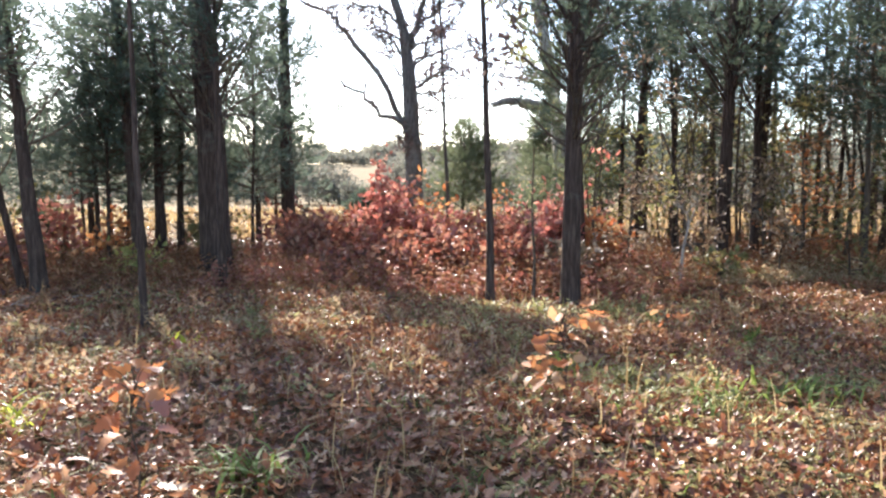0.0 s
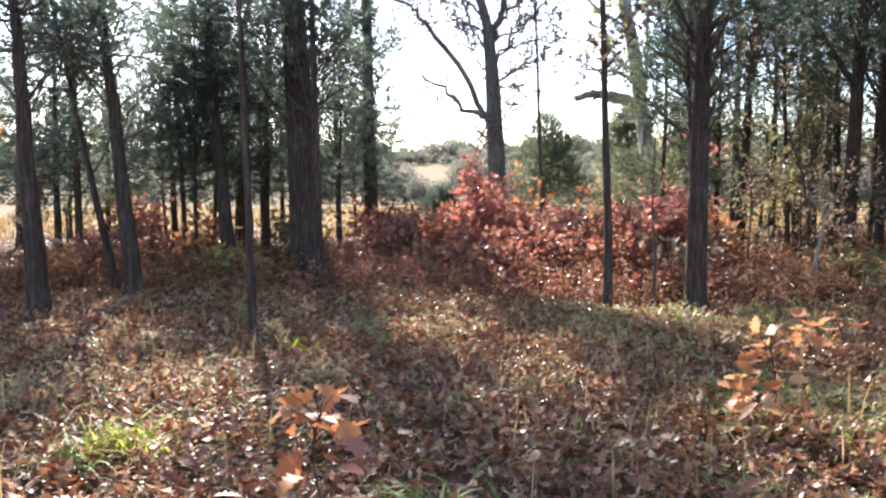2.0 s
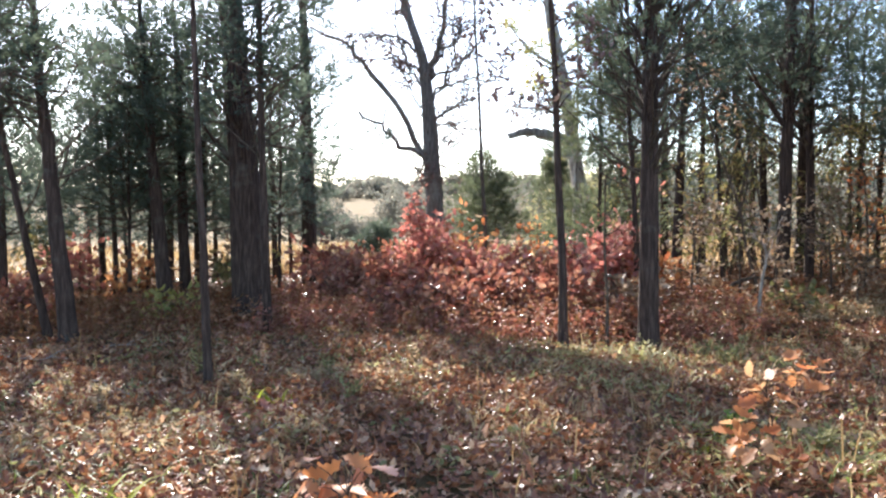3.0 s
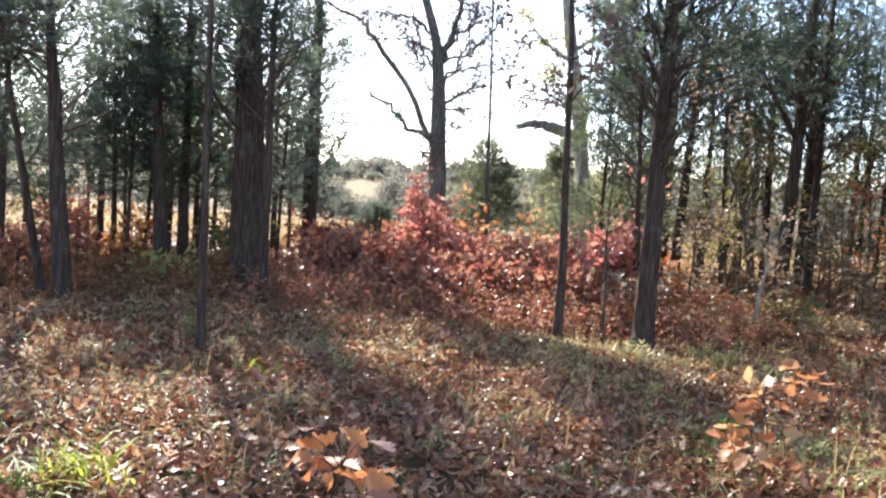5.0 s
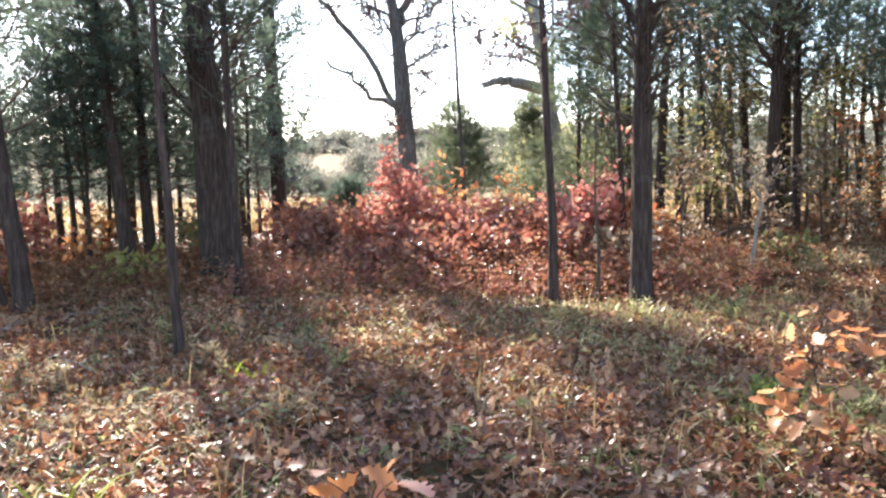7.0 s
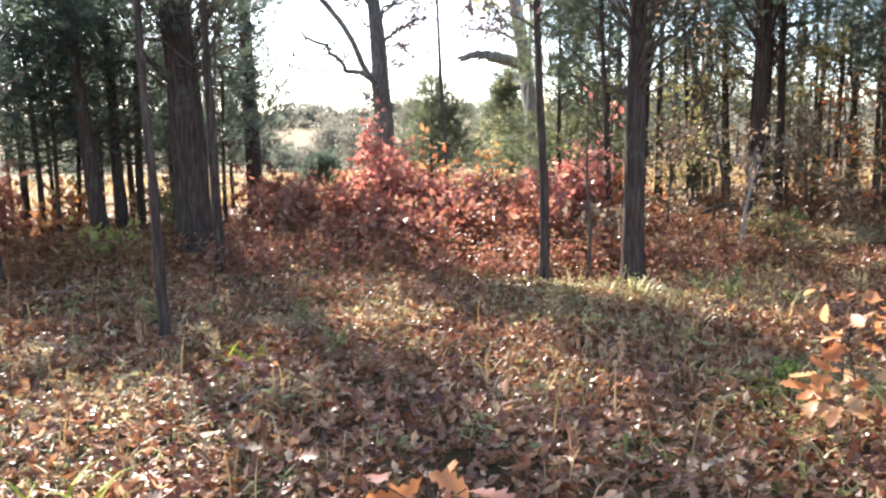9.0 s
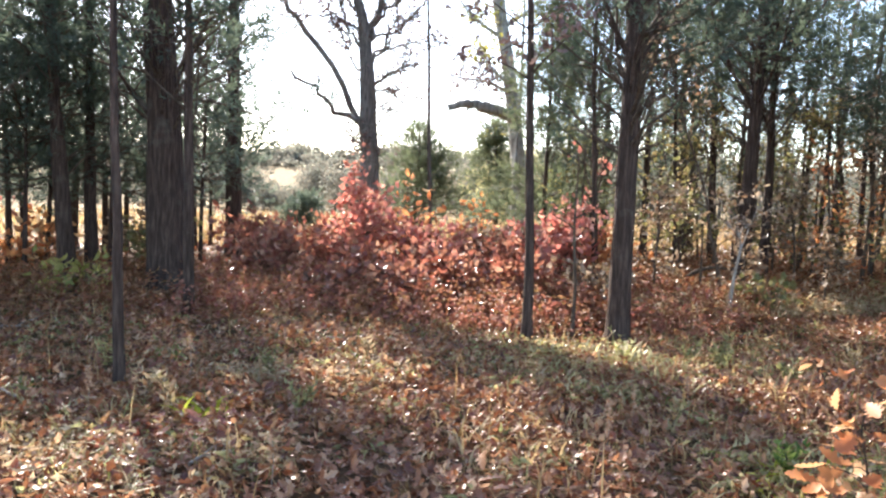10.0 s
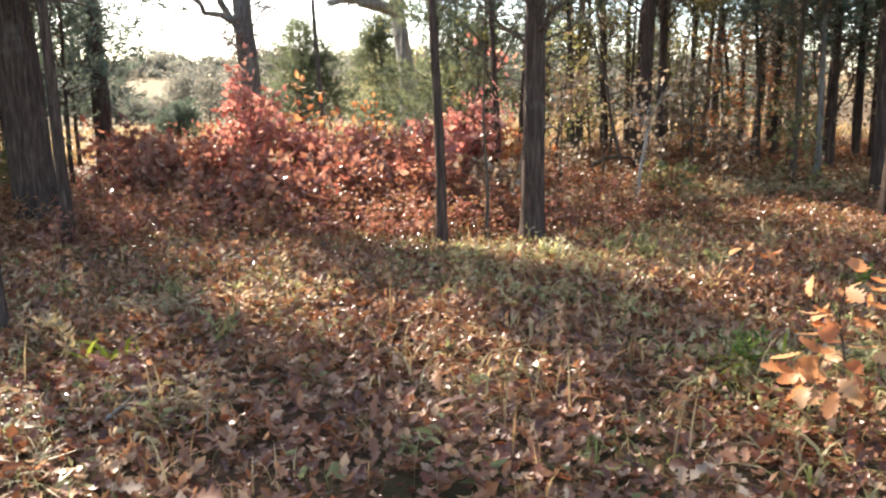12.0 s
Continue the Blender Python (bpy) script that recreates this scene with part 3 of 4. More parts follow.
def bare_oak(x, y):
    """The tall bare oak in the gap."""
    rng = np.random.default_rng(11)
    tree = thing("oak_tree", x, y, "tall nearly bare grey oak with spreading crooked limbs", "tree")
    trunk = polyline([(0, 0, -0.12), (0.0, 0, 1.2), (-0.03, 0, 2.4), (-0.08, 0, 3.1), (-0.1, 0, 3.8), (-0.23, 0, 5.3), (-0.4, 0.05, 6.0), (-0.65, 0.1, 6.8), (-0.9, 0.1, 8.2), (-1.0, 0.2, 10.0)], 40)
    part("trunk", [tube(trunk, np.interp(trunk[:, 2], [-0.2, 2.4, 4, 6, 10], [0.25, 0.225, 0.19, 0.12, 0.03]), 18, 0.05, 0.5, rng)], GREY_BARK, tree)
    limbs = [([(-0.04, 0, 2.7), (-0.3, -0.05, 3.1), (-0.97, -0.2, 3.42), (-1.41, -0.2, 3.85), (-1.92, -0.3, 4.22)], 0.06),
             ([(-0.04, 0, 2.75), (-0.26, 0.05, 3.2), (-0.77, 0.15, 4.05), (-1.5, 0.2, 5.05), (-2.0, 0.2, 5.65), (-2.16, 0.2, 6.0), (-2.45, 0.3, 6.1), (-3.2, 0.3, 6.5)], 0.07),
             ([(-0.1, 0, 3.85), (0.3, -0.2, 4.2), (0.7, -0.3, 4.42), (1.05, -0.3, 4.5)], 0.04),
             ([(-0.1, 0, 3.85), (0.4, 0.2, 3.9), (0.95, 0.3, 3.82)], 0.025),
             ([(-0.2, 0, 4.9), (0.0, 0.0, 5.5), (0.15, 0.0, 6.1), (0.35, 0.05, 7.0), (0.6, 0.1, 8.4)], 0.08),
             ([(0.0, 0, 5.4), (0.4, -0.1, 5.9), (0.7, -0.2, 6.3), (0.8, -0.2, 7.0)], 0.035),
             ([(-0.3, 0, 5.65), (-0.9, -0.1, 6.1), (-1.6, -0.1, 6.2), (-2.3, -0.1, 6.12)], 0.035),
             ([(-0.05, 0, 2.75), (0.15, -0.1, 3.0), (0.45, -0.2, 3.65)], 0.022),
             ([(-0.05, 0, 2.55), (-0.2, 0, 2.62), (-0.42, 0, 2.8)], 0.02),
             ([(-0.15, 0, 4.6), (0.5, 0.1, 4.95), (1.3, 0.2, 5.1), (2.0, 0.2, 5.15)], 0.03),
             ([(-0.5, 0.05, 6.4), (-0.9, 0.1, 7.2), (-1.6, 0.2, 8.0)], 0.05),
             ([(-0.22, 0, 5.2), (-0.8, 0.1, 5.55), (-1.5, 0.1, 5.62), (-2.3, 0.1, 5.5)], 0.03),
             ([(-0.12, 0, 4.3), (0.25, 0.1, 5.0), (0.55, 0.1, 5.7), (0.7, 0.1, 6.6)], 0.035),
             ([(-0.18, 0, 4.75), (-0.6, -0.1, 5.2), (-0.85, -0.2, 5.9), (-0.95, -0.2, 6.8)], 0.035),
             ([(-0.2, 0, 5.05), (0.5, 0.1, 5.35), (1.1, 0.1, 5.9), (1.5, 0.1, 6.5)], 0.035),
             ([(-0.1, 0, 4.0), (-0.45, 0.1, 4.5), (-0.6, 0.1, 5.1), (-1.05, 0.1, 5.5)], 0.025),
             ([(-0.7, 0.1, 7.2), (-0.2, 0, 8.0), (0.2, 0, 9.0)], 0.05)]
    place, way = [], []
    for k, (p, r) in enumerate(limbs):
        q = polyline(p, 16)
        q[2:-1] += rng.normal(0, 0.05, (13, 3))
        wood = [tube(q, np.linspace(r * 1.3, r * 0.5, 16), 7, 0.08)]
        for _ in range(18):
            j = rng.integers(4, 15)
            d = unit(q[j] - q[j - 1]) + rng.normal(0, 0.6, 3) + [0, 0, 0.25]
            tp = limb_points(q[j], d, rng.uniform(0.3, 0.8), 5, rng, 0.2)
            wood.append(tube(tp, np.linspace(0.017, 0.006, 5), 4))
            for _ in range(2):
                wood.append(tube(limb_points(tp[rng.integers(1, 4)], d + rng.normal(0, 0.8, 3), rng.uniform(0.2, 0.5), 4, rng, 0.2), np.linspace(0.010, 0.004, 4), 3))
            if k in (2, 3, 4, 5, 6, 8, 9, 11, 12, 13, 14, 15) or rng.uniform() < 0.2:
                place.append(tp[rng.integers(2, 5, 9)] + rng.normal(0, 0.12, (9, 3)))
                way.append(rng.normal(0, 1, (9, 3)))
        part("limb", wood, GREY_BARK, tree)
    place, way = np.concatenate(place), np.concatenate(way)
    # leafy top above the view, added to shade the ground at right
    top_place, top_way, top_wood = [], [], []
    for _ in range(30):
        z = rng.uniform(7.4, 9.9)
        a = rng.uniform(0, 2 * np.pi)
        bp = limb_points(on_trunk(trunk, z), [np.cos(a), np.sin(a), rng.uniform(0.1, 0.8)], rng.uniform(1.0, 2.6), 8, rng, 0.14, 0.1)
        top_wood.append(tube(bp, np.linspace(0.03, 0.005, 8), 5))
        top_place.append(bp[rng.integers(2, 8, 26)] + rng.normal(0, 0.24, (26, 3)))
        top_way.append(rng.normal(0, 1, (26, 3)))
    tagged(part("upper_limbwork", top_wood, GREY_BARK, tree), kind="stuff")
    tagged(part("unseen_shade_crown", [scatter(OAK_LEAF_SMALL, np.concatenate(top_place), np.concatenate(top_way), 0.15, rng)], RUSSET, tree, "unseen russet leaves added up high to shade the ground", smooth=False), kind="stuff")
    part("last_leaves", [scatter(OAK_LEAF_SMALL, place, way, 0.10, rng)], PURPLE, tree, "sparse withered purple-brown leaves", smooth=False)


bare_oak(-0.9, 21.62)


def broken_oak(x, y):
    """The leaning pale tree with one thick broken limb."""
    rng = np.random.default_rng(12)
    tree = thing("broken_limbed_tree", x, y, "leaning pale-barked tree with one thick broken limb", "tree")
    trunk = polyline([(0, 0, -0.12), (-0.1, 0, 1.2), (-0.3, 0, 2.6), (-0.5, 0, 4.0), (-0.72, 0.1, 5.5), (-1.0, 0.2, 7.0), (-1.35, 0.2, 9.5), (-1.5, 0.3, 11.5)], 36)
    part("trunk", [tube(trunk, np.interp(trunk[:, 2], [-0.2, 1.2, 4, 7, 11.5], [0.26, 0.23, 0.2, 0.18, 0.04]), 18, 0.05, 0.6, rng)], PALE_BARK, tree)
    stub = polyline([(-0.42, 0, 3.72), (-0.95, -0.15, 3.9), (-1.4, -0.28, 3.98), (-1.75, -0.36, 4.06), (-2.1, -0.45, 4.03), (-2.42, -0.53, 3.93)], 24)
    stub[1:-1] += rng.normal(0, 0.018, (22, 3))
    splinters = [tube(polyline([stub[-2] + o, stub[-1] + o + d * 0.5, stub[-1] + o * 1.2 + d], 6), np.linspace(0.045, 0.006, 6), 6, 0.2, 0, rng)
                 for o, d in ((np.array((0, 0, 0.04)), np.array((-0.22, 0, 0.05))), (np.array((0, 0.04, -0.03)), np.array((-0.16, 0, -0.13))), (np.array((0.02, -0.04, 0.0)), np.array((-0.27, -0.02, -0.04))))]
    knots = [tube(polyline([stub[k], stub[k] + d], 4), np.linspace(0.05, 0.03, 4), 6, 0.1, 0, rng) for k, d in ((9, np.array((-0.05, 0, 0.2))), (15, np.array((-0.08, 0, -0.18))))]
    part("broken_limb", [tube(stub, np.linspace(0.17, 0.085, 24), 12, 0.16, 0, rng)] + splinters + knots, PALE_BARK, tree, "thick broken-off limb with a splintered end")
    place, way = [], []
    for p in ([(-0.6, 0, 4.7), (-1.2, -0.2, 5.1), (-1.7, -0.3, 5.9)], [(-0.8, 0.1, 6.0), (-1.8, 0, 6.6), (-2.6, 0, 7.6)], [(-0.9, 0.1, 6.3), (0.2, 0, 7.2), (0.9, 0, 8.4)], [(-0.5, 0, 4.4), (-1.3, 0.3, 4.8), (-2.3, 0.4, 4.9)]):
        q = polyline(p, 14)
        wood = [tube(q, np.linspace(0.07, 0.015, 14), 7, 0.05)]
        for _ in range(14):
            j = rng.integers(4, 13)
            tp = limb_points(q[j], rng.normal(0, 1, 3) + [0, 0, 0.2], rng.uniform(0.3, 0.9), 5, rng, 0.2)
            wood.append(tube(tp, np.linspace(0.01, 0.003, 5), 4))
            place.append(tp[rng.integers(1, 5, 18)] + rng.normal(0, 0.14, (18, 3)))
            way.append(rng.normal(0, 1, (18, 3)))
        part("limb", wood, PALE_BARK, tree)
    place, way = np.concatenate(place), np.concatenate(way)
    low = place[:, 2] < 5.3
    part("brown_leaves", [scatter(OAK_LEAF_SMALL, place[low], way[low], 0.13, rng)], PURPLE, tree, "withered brown leaves", smooth=False)
    part("yellow_leaves", [scatter(OAK_LEAF_SMALL, place[~low], way[~low], 0.15, rng)], YELLOW, tree, "thin yellow-green leaves", smooth=False)


broken_oak(3.81, 25.1)

# slim deciduous trunks
leafy("slim_tree", 0.63, 10.78, [([(0, 0, -0.1), (0.0, 0, 1.0), (-0.05, 0, 2.2), (-0.09, 0.02, 3.6), (-0.16, 0.02, 5.2), (-0.1, 0, 7.5)], 0.062)], 420, PURPLE, "slim straight young tree with smooth grey-brown bark", "tree", bark=CEDAR_BARK, seed=21, branch_from=0.5, branch=0.9, per_stem=14, leaf=0.11, shape=OAK_LEAF_SMALL)
# the next tree's wide top lies above view, enlarged to shade the ground
leafy("slim_tree", 0.03, 16.06, [([(0, 0, -0.1), (0.0, 0, 1.2), (-0.06, 0, 2.4), (-0.1, 0, 3.8), (-0.17, 0, 5.3), (-0.2, 0, 7.0)], 0.048)], 2800, PURPLE, "slender young tree, bare below, unseen purple top added for shade", "tree", bark=OAK_BARK, seed=22, branch_from=0.83, branch=2.0, per_stem=26, leaf=0.12)
leafy("slim_tree", 6.73, 12.78, [([(0, 0, -0.1), (0.03, 0, 1.2), (0.0, 0, 2.4), (0.05, 0, 4.0), (0.1, 0, 6.5)], 0.06)], 350, RUSSET, "slim dark young tree with few brown leaves", "tree", bark=TWIG, seed=23, branch_from=0.45, branch=0.9, per_stem=12)
leafy("slim_tree", 7.21, 12.81, [([(0, 0, -0.1), (-0.03, 0, 1.2), (-0.07, 0, 2.4), (-0.1, 0, 4.0), (-0.1, 0, 6.5)], 0.06)], 300, RUSSET, "slim pale-barked young tree lit along one side", "tree", bark=GREY_BARK, seed=24, branch_from=0.45, branch=0.9, per_stem=12)
leafy("slim_tree", 3.25, 24.3, [([(0, 0, -0.1), (0.0, 0, 1.4), (0.05, 0, 3), (0.1, 0, 5.0), (0.1, 0, 8.0)], 0.09)], 300, YELLOW, "slim pale-barked tree beside a broken-limbed one", "tree", bark=PALE_BARK, seed=25, branch_from=0.5, branch=1.1, per_stem=12)
POLES = [(5.3, 17.6, 0.045, TWIG), (6.2, 19.3, 0.06, OAK_BARK), (7.6, 17.0, 0.04, TWIG), (8.0, 15.3, 0.05, OAK_BARK), (8.9, 17.6, 0.055, TWIG), (9.7, 16.0, 0.045, PALE_BARK), (10.4, 18.6, 0.07, OAK_BARK), (6.0, 16.4, 0.035, TWIG), (7.3, 14.6, 0.04, TWIG), (11.4, 17.4, 0.06, TWIG)]
for i, (x, y, r, bark) in enumerate(POLES):
    w = np.random.default_rng(60 + i).normal(0, 0.09, (3, 2))
    leafy("slim_tree", x, y, [([(0, 0, -0.1), (w[0, 0], w[0, 1], 1.6), (w[1, 0] * 1.5, w[1, 1] * 1.5, 3.4), (w[2, 0] * 2.5, w[2, 1] * 2.5, 6.4)], r)], 200, RUSSET, "slender forest pole with few brown leaves", "tree", "forest poles", bark=bark, seed=70 + i, branch_from=0.3, branch=0.8, per_stem=10, shape=OAK_LEAF_SMALL)
leafy("leaning_sapling", 4.17, 13.3, [([(0, 0, -0.05), (-0.06, 0.02, 0.5), (-0.2, 0.08, 1.1), (-0.3, 0.1, 1.7), (-0.65, 0.25, 2.8), (-1.0, 0.3, 4.2)], 0.035)], 260, RUSSET, "thin crooked sapling leaning over with few leaves", "sapling", seed=26, branch_from=0.4, branch=0.7, per_stem=9)
leafy("sapling", 3.96, 13.6, [([(0, 0, -0.05), (0.02, 0, 0.5), (0.0, 0, 1.3)], 0.028)], 40, RUSSET, "thin dark leafless sapling stem", "sapling", seed=27, per_stem=3, branch=0.3)
leafy("sapling", 1.25, 11.1, [([(0, 0, -0.05), (0.02, 0, 0.6), (-0.02, 0, 1.3), (0.0, 0, 2.2)], 0.028)], 60, RED, "thin dark sapling with a few red leaves", "sapling", seed=28, per_stem=5, branch=0.4, branch_from=0.6)
leafy("dead_sapling", 3.46, 11.6, [([(0, 0, -0.05), (0.01, 0, 0.35), (0.05, 0, 0.7), (0.1, 0, 0.95), (0.06, 0, 1.15), (-0.1, 0, 1.25)], 0.028), ([(0.08, 0, 0.9), (0.16, 0, 1.1), (0.22, -0.02, 1.3), (0.3, 0, 1.5)], 0.012)], 24, RUSSET, "pale crooked dead sapling catching the sun", "sapling", bark=DEAD_WOOD, seed=29, per_stem=5, branch=0.4, branch_from=0.6)
leafy("bent_branch", 4.45, 14.2, [([(-0.55, 0, 0.0), (-0.4, 0, 0.28), (-0.1, 0, 0.42), (0.25, 0, 0.42), (0.5, 0, 0.36)], 0.045)], 0, RUSSET, "dark fallen branch arching above the undergrowth", "fallen branch", seed=30, per_stem=3, branch=0.3)


# ---- shrubs ----


def shrub_stems(h, r, n, rng):
    out = []
    for k in range(n):
        az = rng.uniform(0, 2 * np.pi)
        q = rng.uniform(0.3, 1.0) * r
        hh = h * rng.uniform(0.6, 1.0)
        out.append(([(0.04 * np.cos(az), 0.04 * np.sin(az), -0.03), (0.4 * q * np.cos(az), 0.4 * q * np.sin(az), hh * 0.5), (q * np.cos(az) + rng.normal(0, 0.05), q * np.sin(az), hh)], 0.010 + 0.004 * h))
    return out


# x, y, height, spread, stems, leaves, leaf material, words
SHRUBS = [
    (-0.95, 15.9, 2.15, 0.42, 6, 900, RED, "tall scarlet shrub at the foot of a bare oak"),
    (-0.55, 15.5, 1.75, 0.5, 5, 400, ORANGE, "thin orange-red shrub with airy leaves"),
    (-1.25, 15.0, 1.3, 0.6, 7, 1000, RED, "bushy bright red shrub"),
    (-0.2, 14.6, 1.1, 0.7, 7, 1000, RED, "bushy bright red shrub"),
    (0.4, 15.2, 0.95, 0.6, 6, 620, DARK_RED, "maroon shrub with drooping leaves"),
    (2.12, 14.5, 1.35, 0.45, 6, 900, RED, "rounded scarlet shrub in full colour"),
    (1.75, 14.0, 1.0, 0.5, 6, 700, RED, "rounded scarlet shrub in full colour"),
    (2.55, 14.1, 0.95, 0.5, 6, 650, ORANGE, "low orange-red shrub in sunlight"),
    (1.0, 14.2, 0.8, 0.55, 6, 600, DARK_RED, "low maroon shrub with dull leaves"),
    (-2.1, 17.0, 0.95, 0.6, 6, 520, DARK_RED, "dark maroon shrub before the dry field"),
    (-2.7, 16.4, 1.0, 0.6, 6, 560, DARK_RED, "dark maroon shrub before the dry field"),
    (-3.2, 17.2, 1.1, 0.6, 6, 600, DARK_RED, "dark maroon shrub before the dry field"),
    (-1.9, 15.0, 0.85, 0.6, 6, 700, DARK_RED, "low maroon shrub with dull leaves"),
    (-2.6, 14.4, 0.75, 0.6, 6, 600, DARK_RED, "low maroon shrub with dull leaves"),
    (-0.9, 13.6, 0.7, 0.6, 7, 700, DARK_RED, "low maroon shrub with dull leaves"),
    (0.1, 13.3, 0.65, 0.6, 7, 700, DARK_RED, "low maroon shrub with dull leaves"),
    (-1.7, 12.8, 0.55, 0.6, 7, 600, DARK_RED, "low maroon shrub with dull leaves"),
    (0.9, 12.7, 0.6, 0.55, 6, 600, DARK_RED, "low maroon shrub with dull leaves"),
    (1.9, 12.6, 0.6, 0.5, 6, 500, RUSSET, "low russet shrub with dry leaves"),
    (-0.6, 12.2, 0.45, 0.6, 6, 500, DARK_RED, "low maroon shrub with dull leaves"),
    (1.3, 18.3, 1.5, 0.3, 4, 260, ORANGE, "slender sapling with bright orange leaves"),
    (1.2, 16.2, 0.95, 0.35, 4, 320, RUSSET, "drooping withered brown shrub"),
    (2.9, 16.0, 2.4, 0.3, 3, 130, RED, "tall thin sapling with red leaves at its top"),
    (-6.3, 14.6, 1.0, 0.6, 6, 500, ORANGE, "orange-red shrub under the cedars"),
    (-7.2, 14.9, 1.3, 0.5, 6, 600, RED, "red shrub glowing under the cedars"),
    (-4.75, 12.3, 0.5, 0.4, 6, 320, YELLOW, "low yellow-leaved shrub under the cedars"),
    (-4.35, 14.9, 1.0, 0.4, 5, 320, OLIVE, "thin olive-leaved shrub under the cedars"),
    (-8.3, 16.5, 1.6, 0.5, 5, 500, OLIVE, "thin olive-leaved shrub under the cedars"),
    (-6.9, 12.2, 0.7, 0.5, 6, 400, DARK_RED, "low maroon shrub with dull leaves"),
    (-5.0, 16.6, 1.1, 0.6, 6, 500, RUSSET, "russet shrub under the cedars"),
    (4.25, 12.0, 0.4, 0.3, 6, 260, OLIVE, "small mossy green shrub beside a trunk"),
]
for i, (x, y, h, r, n, leaves, m, words) in enumerate(SHRUBS):
    rng = np.random.default_rng(500 + i)
    leafy("shrub", x, y, shrub_stems(h, r * 1.25, n, rng), int(leaves * 0.62), m, words, "shrub", "shrubs of the understory", leaf=0.135, shape=OVAL_LEAF, seed=600 + i, per_stem=6, branch=0.28 + 0.08 * h, twigs=2, spread=0.075, branch_from=0.25)

# saplings of the brown understory: x, y, height, leaves, material
SAPLINGS = [
    (3.0, 13.0, 1.6, 420, RUSSET), (3.6, 14.6, 2.4, 380, OLIVE), (4.4, 15.3, 3.0, 460, OLIVE), (5.3, 13.3, 1.8, 420, RUSSET), (5.6, 16.6, 3.4, 480, OLIVE), (6.2, 14.0, 2.6, 560, ORANGE), (6.9, 15.4, 3.2, 600, OLIVE),
    (7.7, 14.2, 2.4, 380, OLIVE), (8.1, 16.5, 3.4, 600, OLIVE), (9.0, 14.8, 2.6, 520, RUSSET), (7.4, 16.9, 3.0, 560, OLIVE), (9.9, 17.2, 3.6, 560, RUSSET), (11.0, 16.2, 3.0, 520, RUSSET), (5.0, 18.6, 3.2, 460, OLIVE),
    (6.4, 17.4, 3.0, 440, OLIVE), (3.3, 17.9, 2.6, 460, OLIVE), (8.9, 13.1, 2.2, 420, RUSSET), (10.3, 13.0, 2.6, 420, OLIVE), (12.0, 18.6, 3.6, 560, RUSSET), (4.0, 12.4, 1.0, 260, RUSSET), (5.2, 12.3, 0.9, 260, RUSSET), (6.1, 12.0, 1.1, 280, OLIVE),
    (3.9, 20.2, 3.0, 460, YELLOW), (8.4, 12.4, 2.6, 620, RUSSET), (9.6, 15.6, 3.0, 700, RUSSET), (10.8, 17.6, 3.2, 700, ORANGE), (7.9, 18.6, 3.2, 640, OLIVE), (11.8, 14.2, 2.8, 640, RUSSET), (9.2, 11.2, 2.0, 480, RUSSET), (6.6, 16.2, 2.2, 520, OLIVE), (5.0, 16.9, 2.6, 560, OLIVE), (13.0, 15.2, 3.0, 640, OLIVE), (10.9, 19.4, 3.2, 640, RUSSET), (7.1, 20.5, 3.6, 560, OLIVE), (9.9, 21.5, 3.8, 560, RUSSET), (-9.8, 13.6, 2.6, 520, ORANGE), (-10.6, 18.0, 3.0, 560, OLIVE), (-8.4, 13.3, 1.5, 360, RUSSET)]
for i, (x, y, h, leaves, m) in enumerate(SAPLINGS):
    rng = np.random.default_rng(700 + i)
    w = rng.normal(0, 0.06, (4, 2)) * h
    stem = [((0, 0, -0.05), (w[0, 0] * 0.4, w[0, 1] * 0.4, h * 0.3), (w[1, 0], w[1, 1], h * 0.65), (w[2, 0], w[2, 1], h))]
    leafy("sapling", x, y, [(stem[0], 0.012 + 0.006 * h)], int(leaves * 0.75), m, {"russet_leaf": "sapling with dry russet-brown leaves", "orange_leaf": "sapling with orange-red autumn leaves", "olive_leaf": "sapling with fading olive-green leaves", "yellow_leaf": "sapling with yellow autumn leaves"}[m.name], "sapling", "saplings of the understory", leaf=0.10, seed=800 + i, per_stem=13, branch=0.34 * h ** 0.7, twigs=3, spread=0.09, branch_from=0.2, shape=OAK_LEAF_SMALL)

# ---- oak seedlings with large leaves near the camera ----


def oak_seedling(x, y, leaves, material_list, label, seed, height):
    rng = np.random.default_rng(seed)
    s = thing("oak_seedling", x, y, label, "seedling", "oak seedlings")
    stem = polyline([(0, 0, -0.03), (0.02, 0, height * 0.4), (-0.02, 0.01, height * 0.75), (0.02, 0, height)], 10)
    part("stem", [tube(stem, np.linspace(0.006, 0.003, 10), 6)], TWIG, s)
    meshes = []
    for m in material_list:
        for k in range(3):
            lobes = np.array([0.02, 0.07, 0.19, 0.13, 0.29, 0.17, 0.34, 0.19, 0.29, 0.15, 0.16, 0.02]) * rng.uniform(0.85, 1.2) * (1 + rng.normal(0, 0.1, 12))
            w = np.abs(polyline([(q, 0, 0) for q in lobes], 30)[:, 0])          # rounded lobes
            meshes.append(build_mesh("leaf", [leaf_shape(w, rng.uniform(-0.6, 0.6), rng.uniform(0.05, 0.45))], m))
    for dx, dy, z, ln in leaves:
        out = Vector((dx, dy, 0)) if dx or dy else Vector((0.01, -0.01, 0))
        tip = Vector((dx, dy, z))
        way = (out.normalized() * rng.uniform(0.7, 1.1) + Vector((rng.normal(0, 0.45), rng.normal(0, 0.45), rng.uniform(-0.75, 0.25)))).normalized()
        q = way.to_track_quat("Y", "Z")
        ob = new("leaf", meshes[rng.integers(len(meshes))])
        ob.parent = s
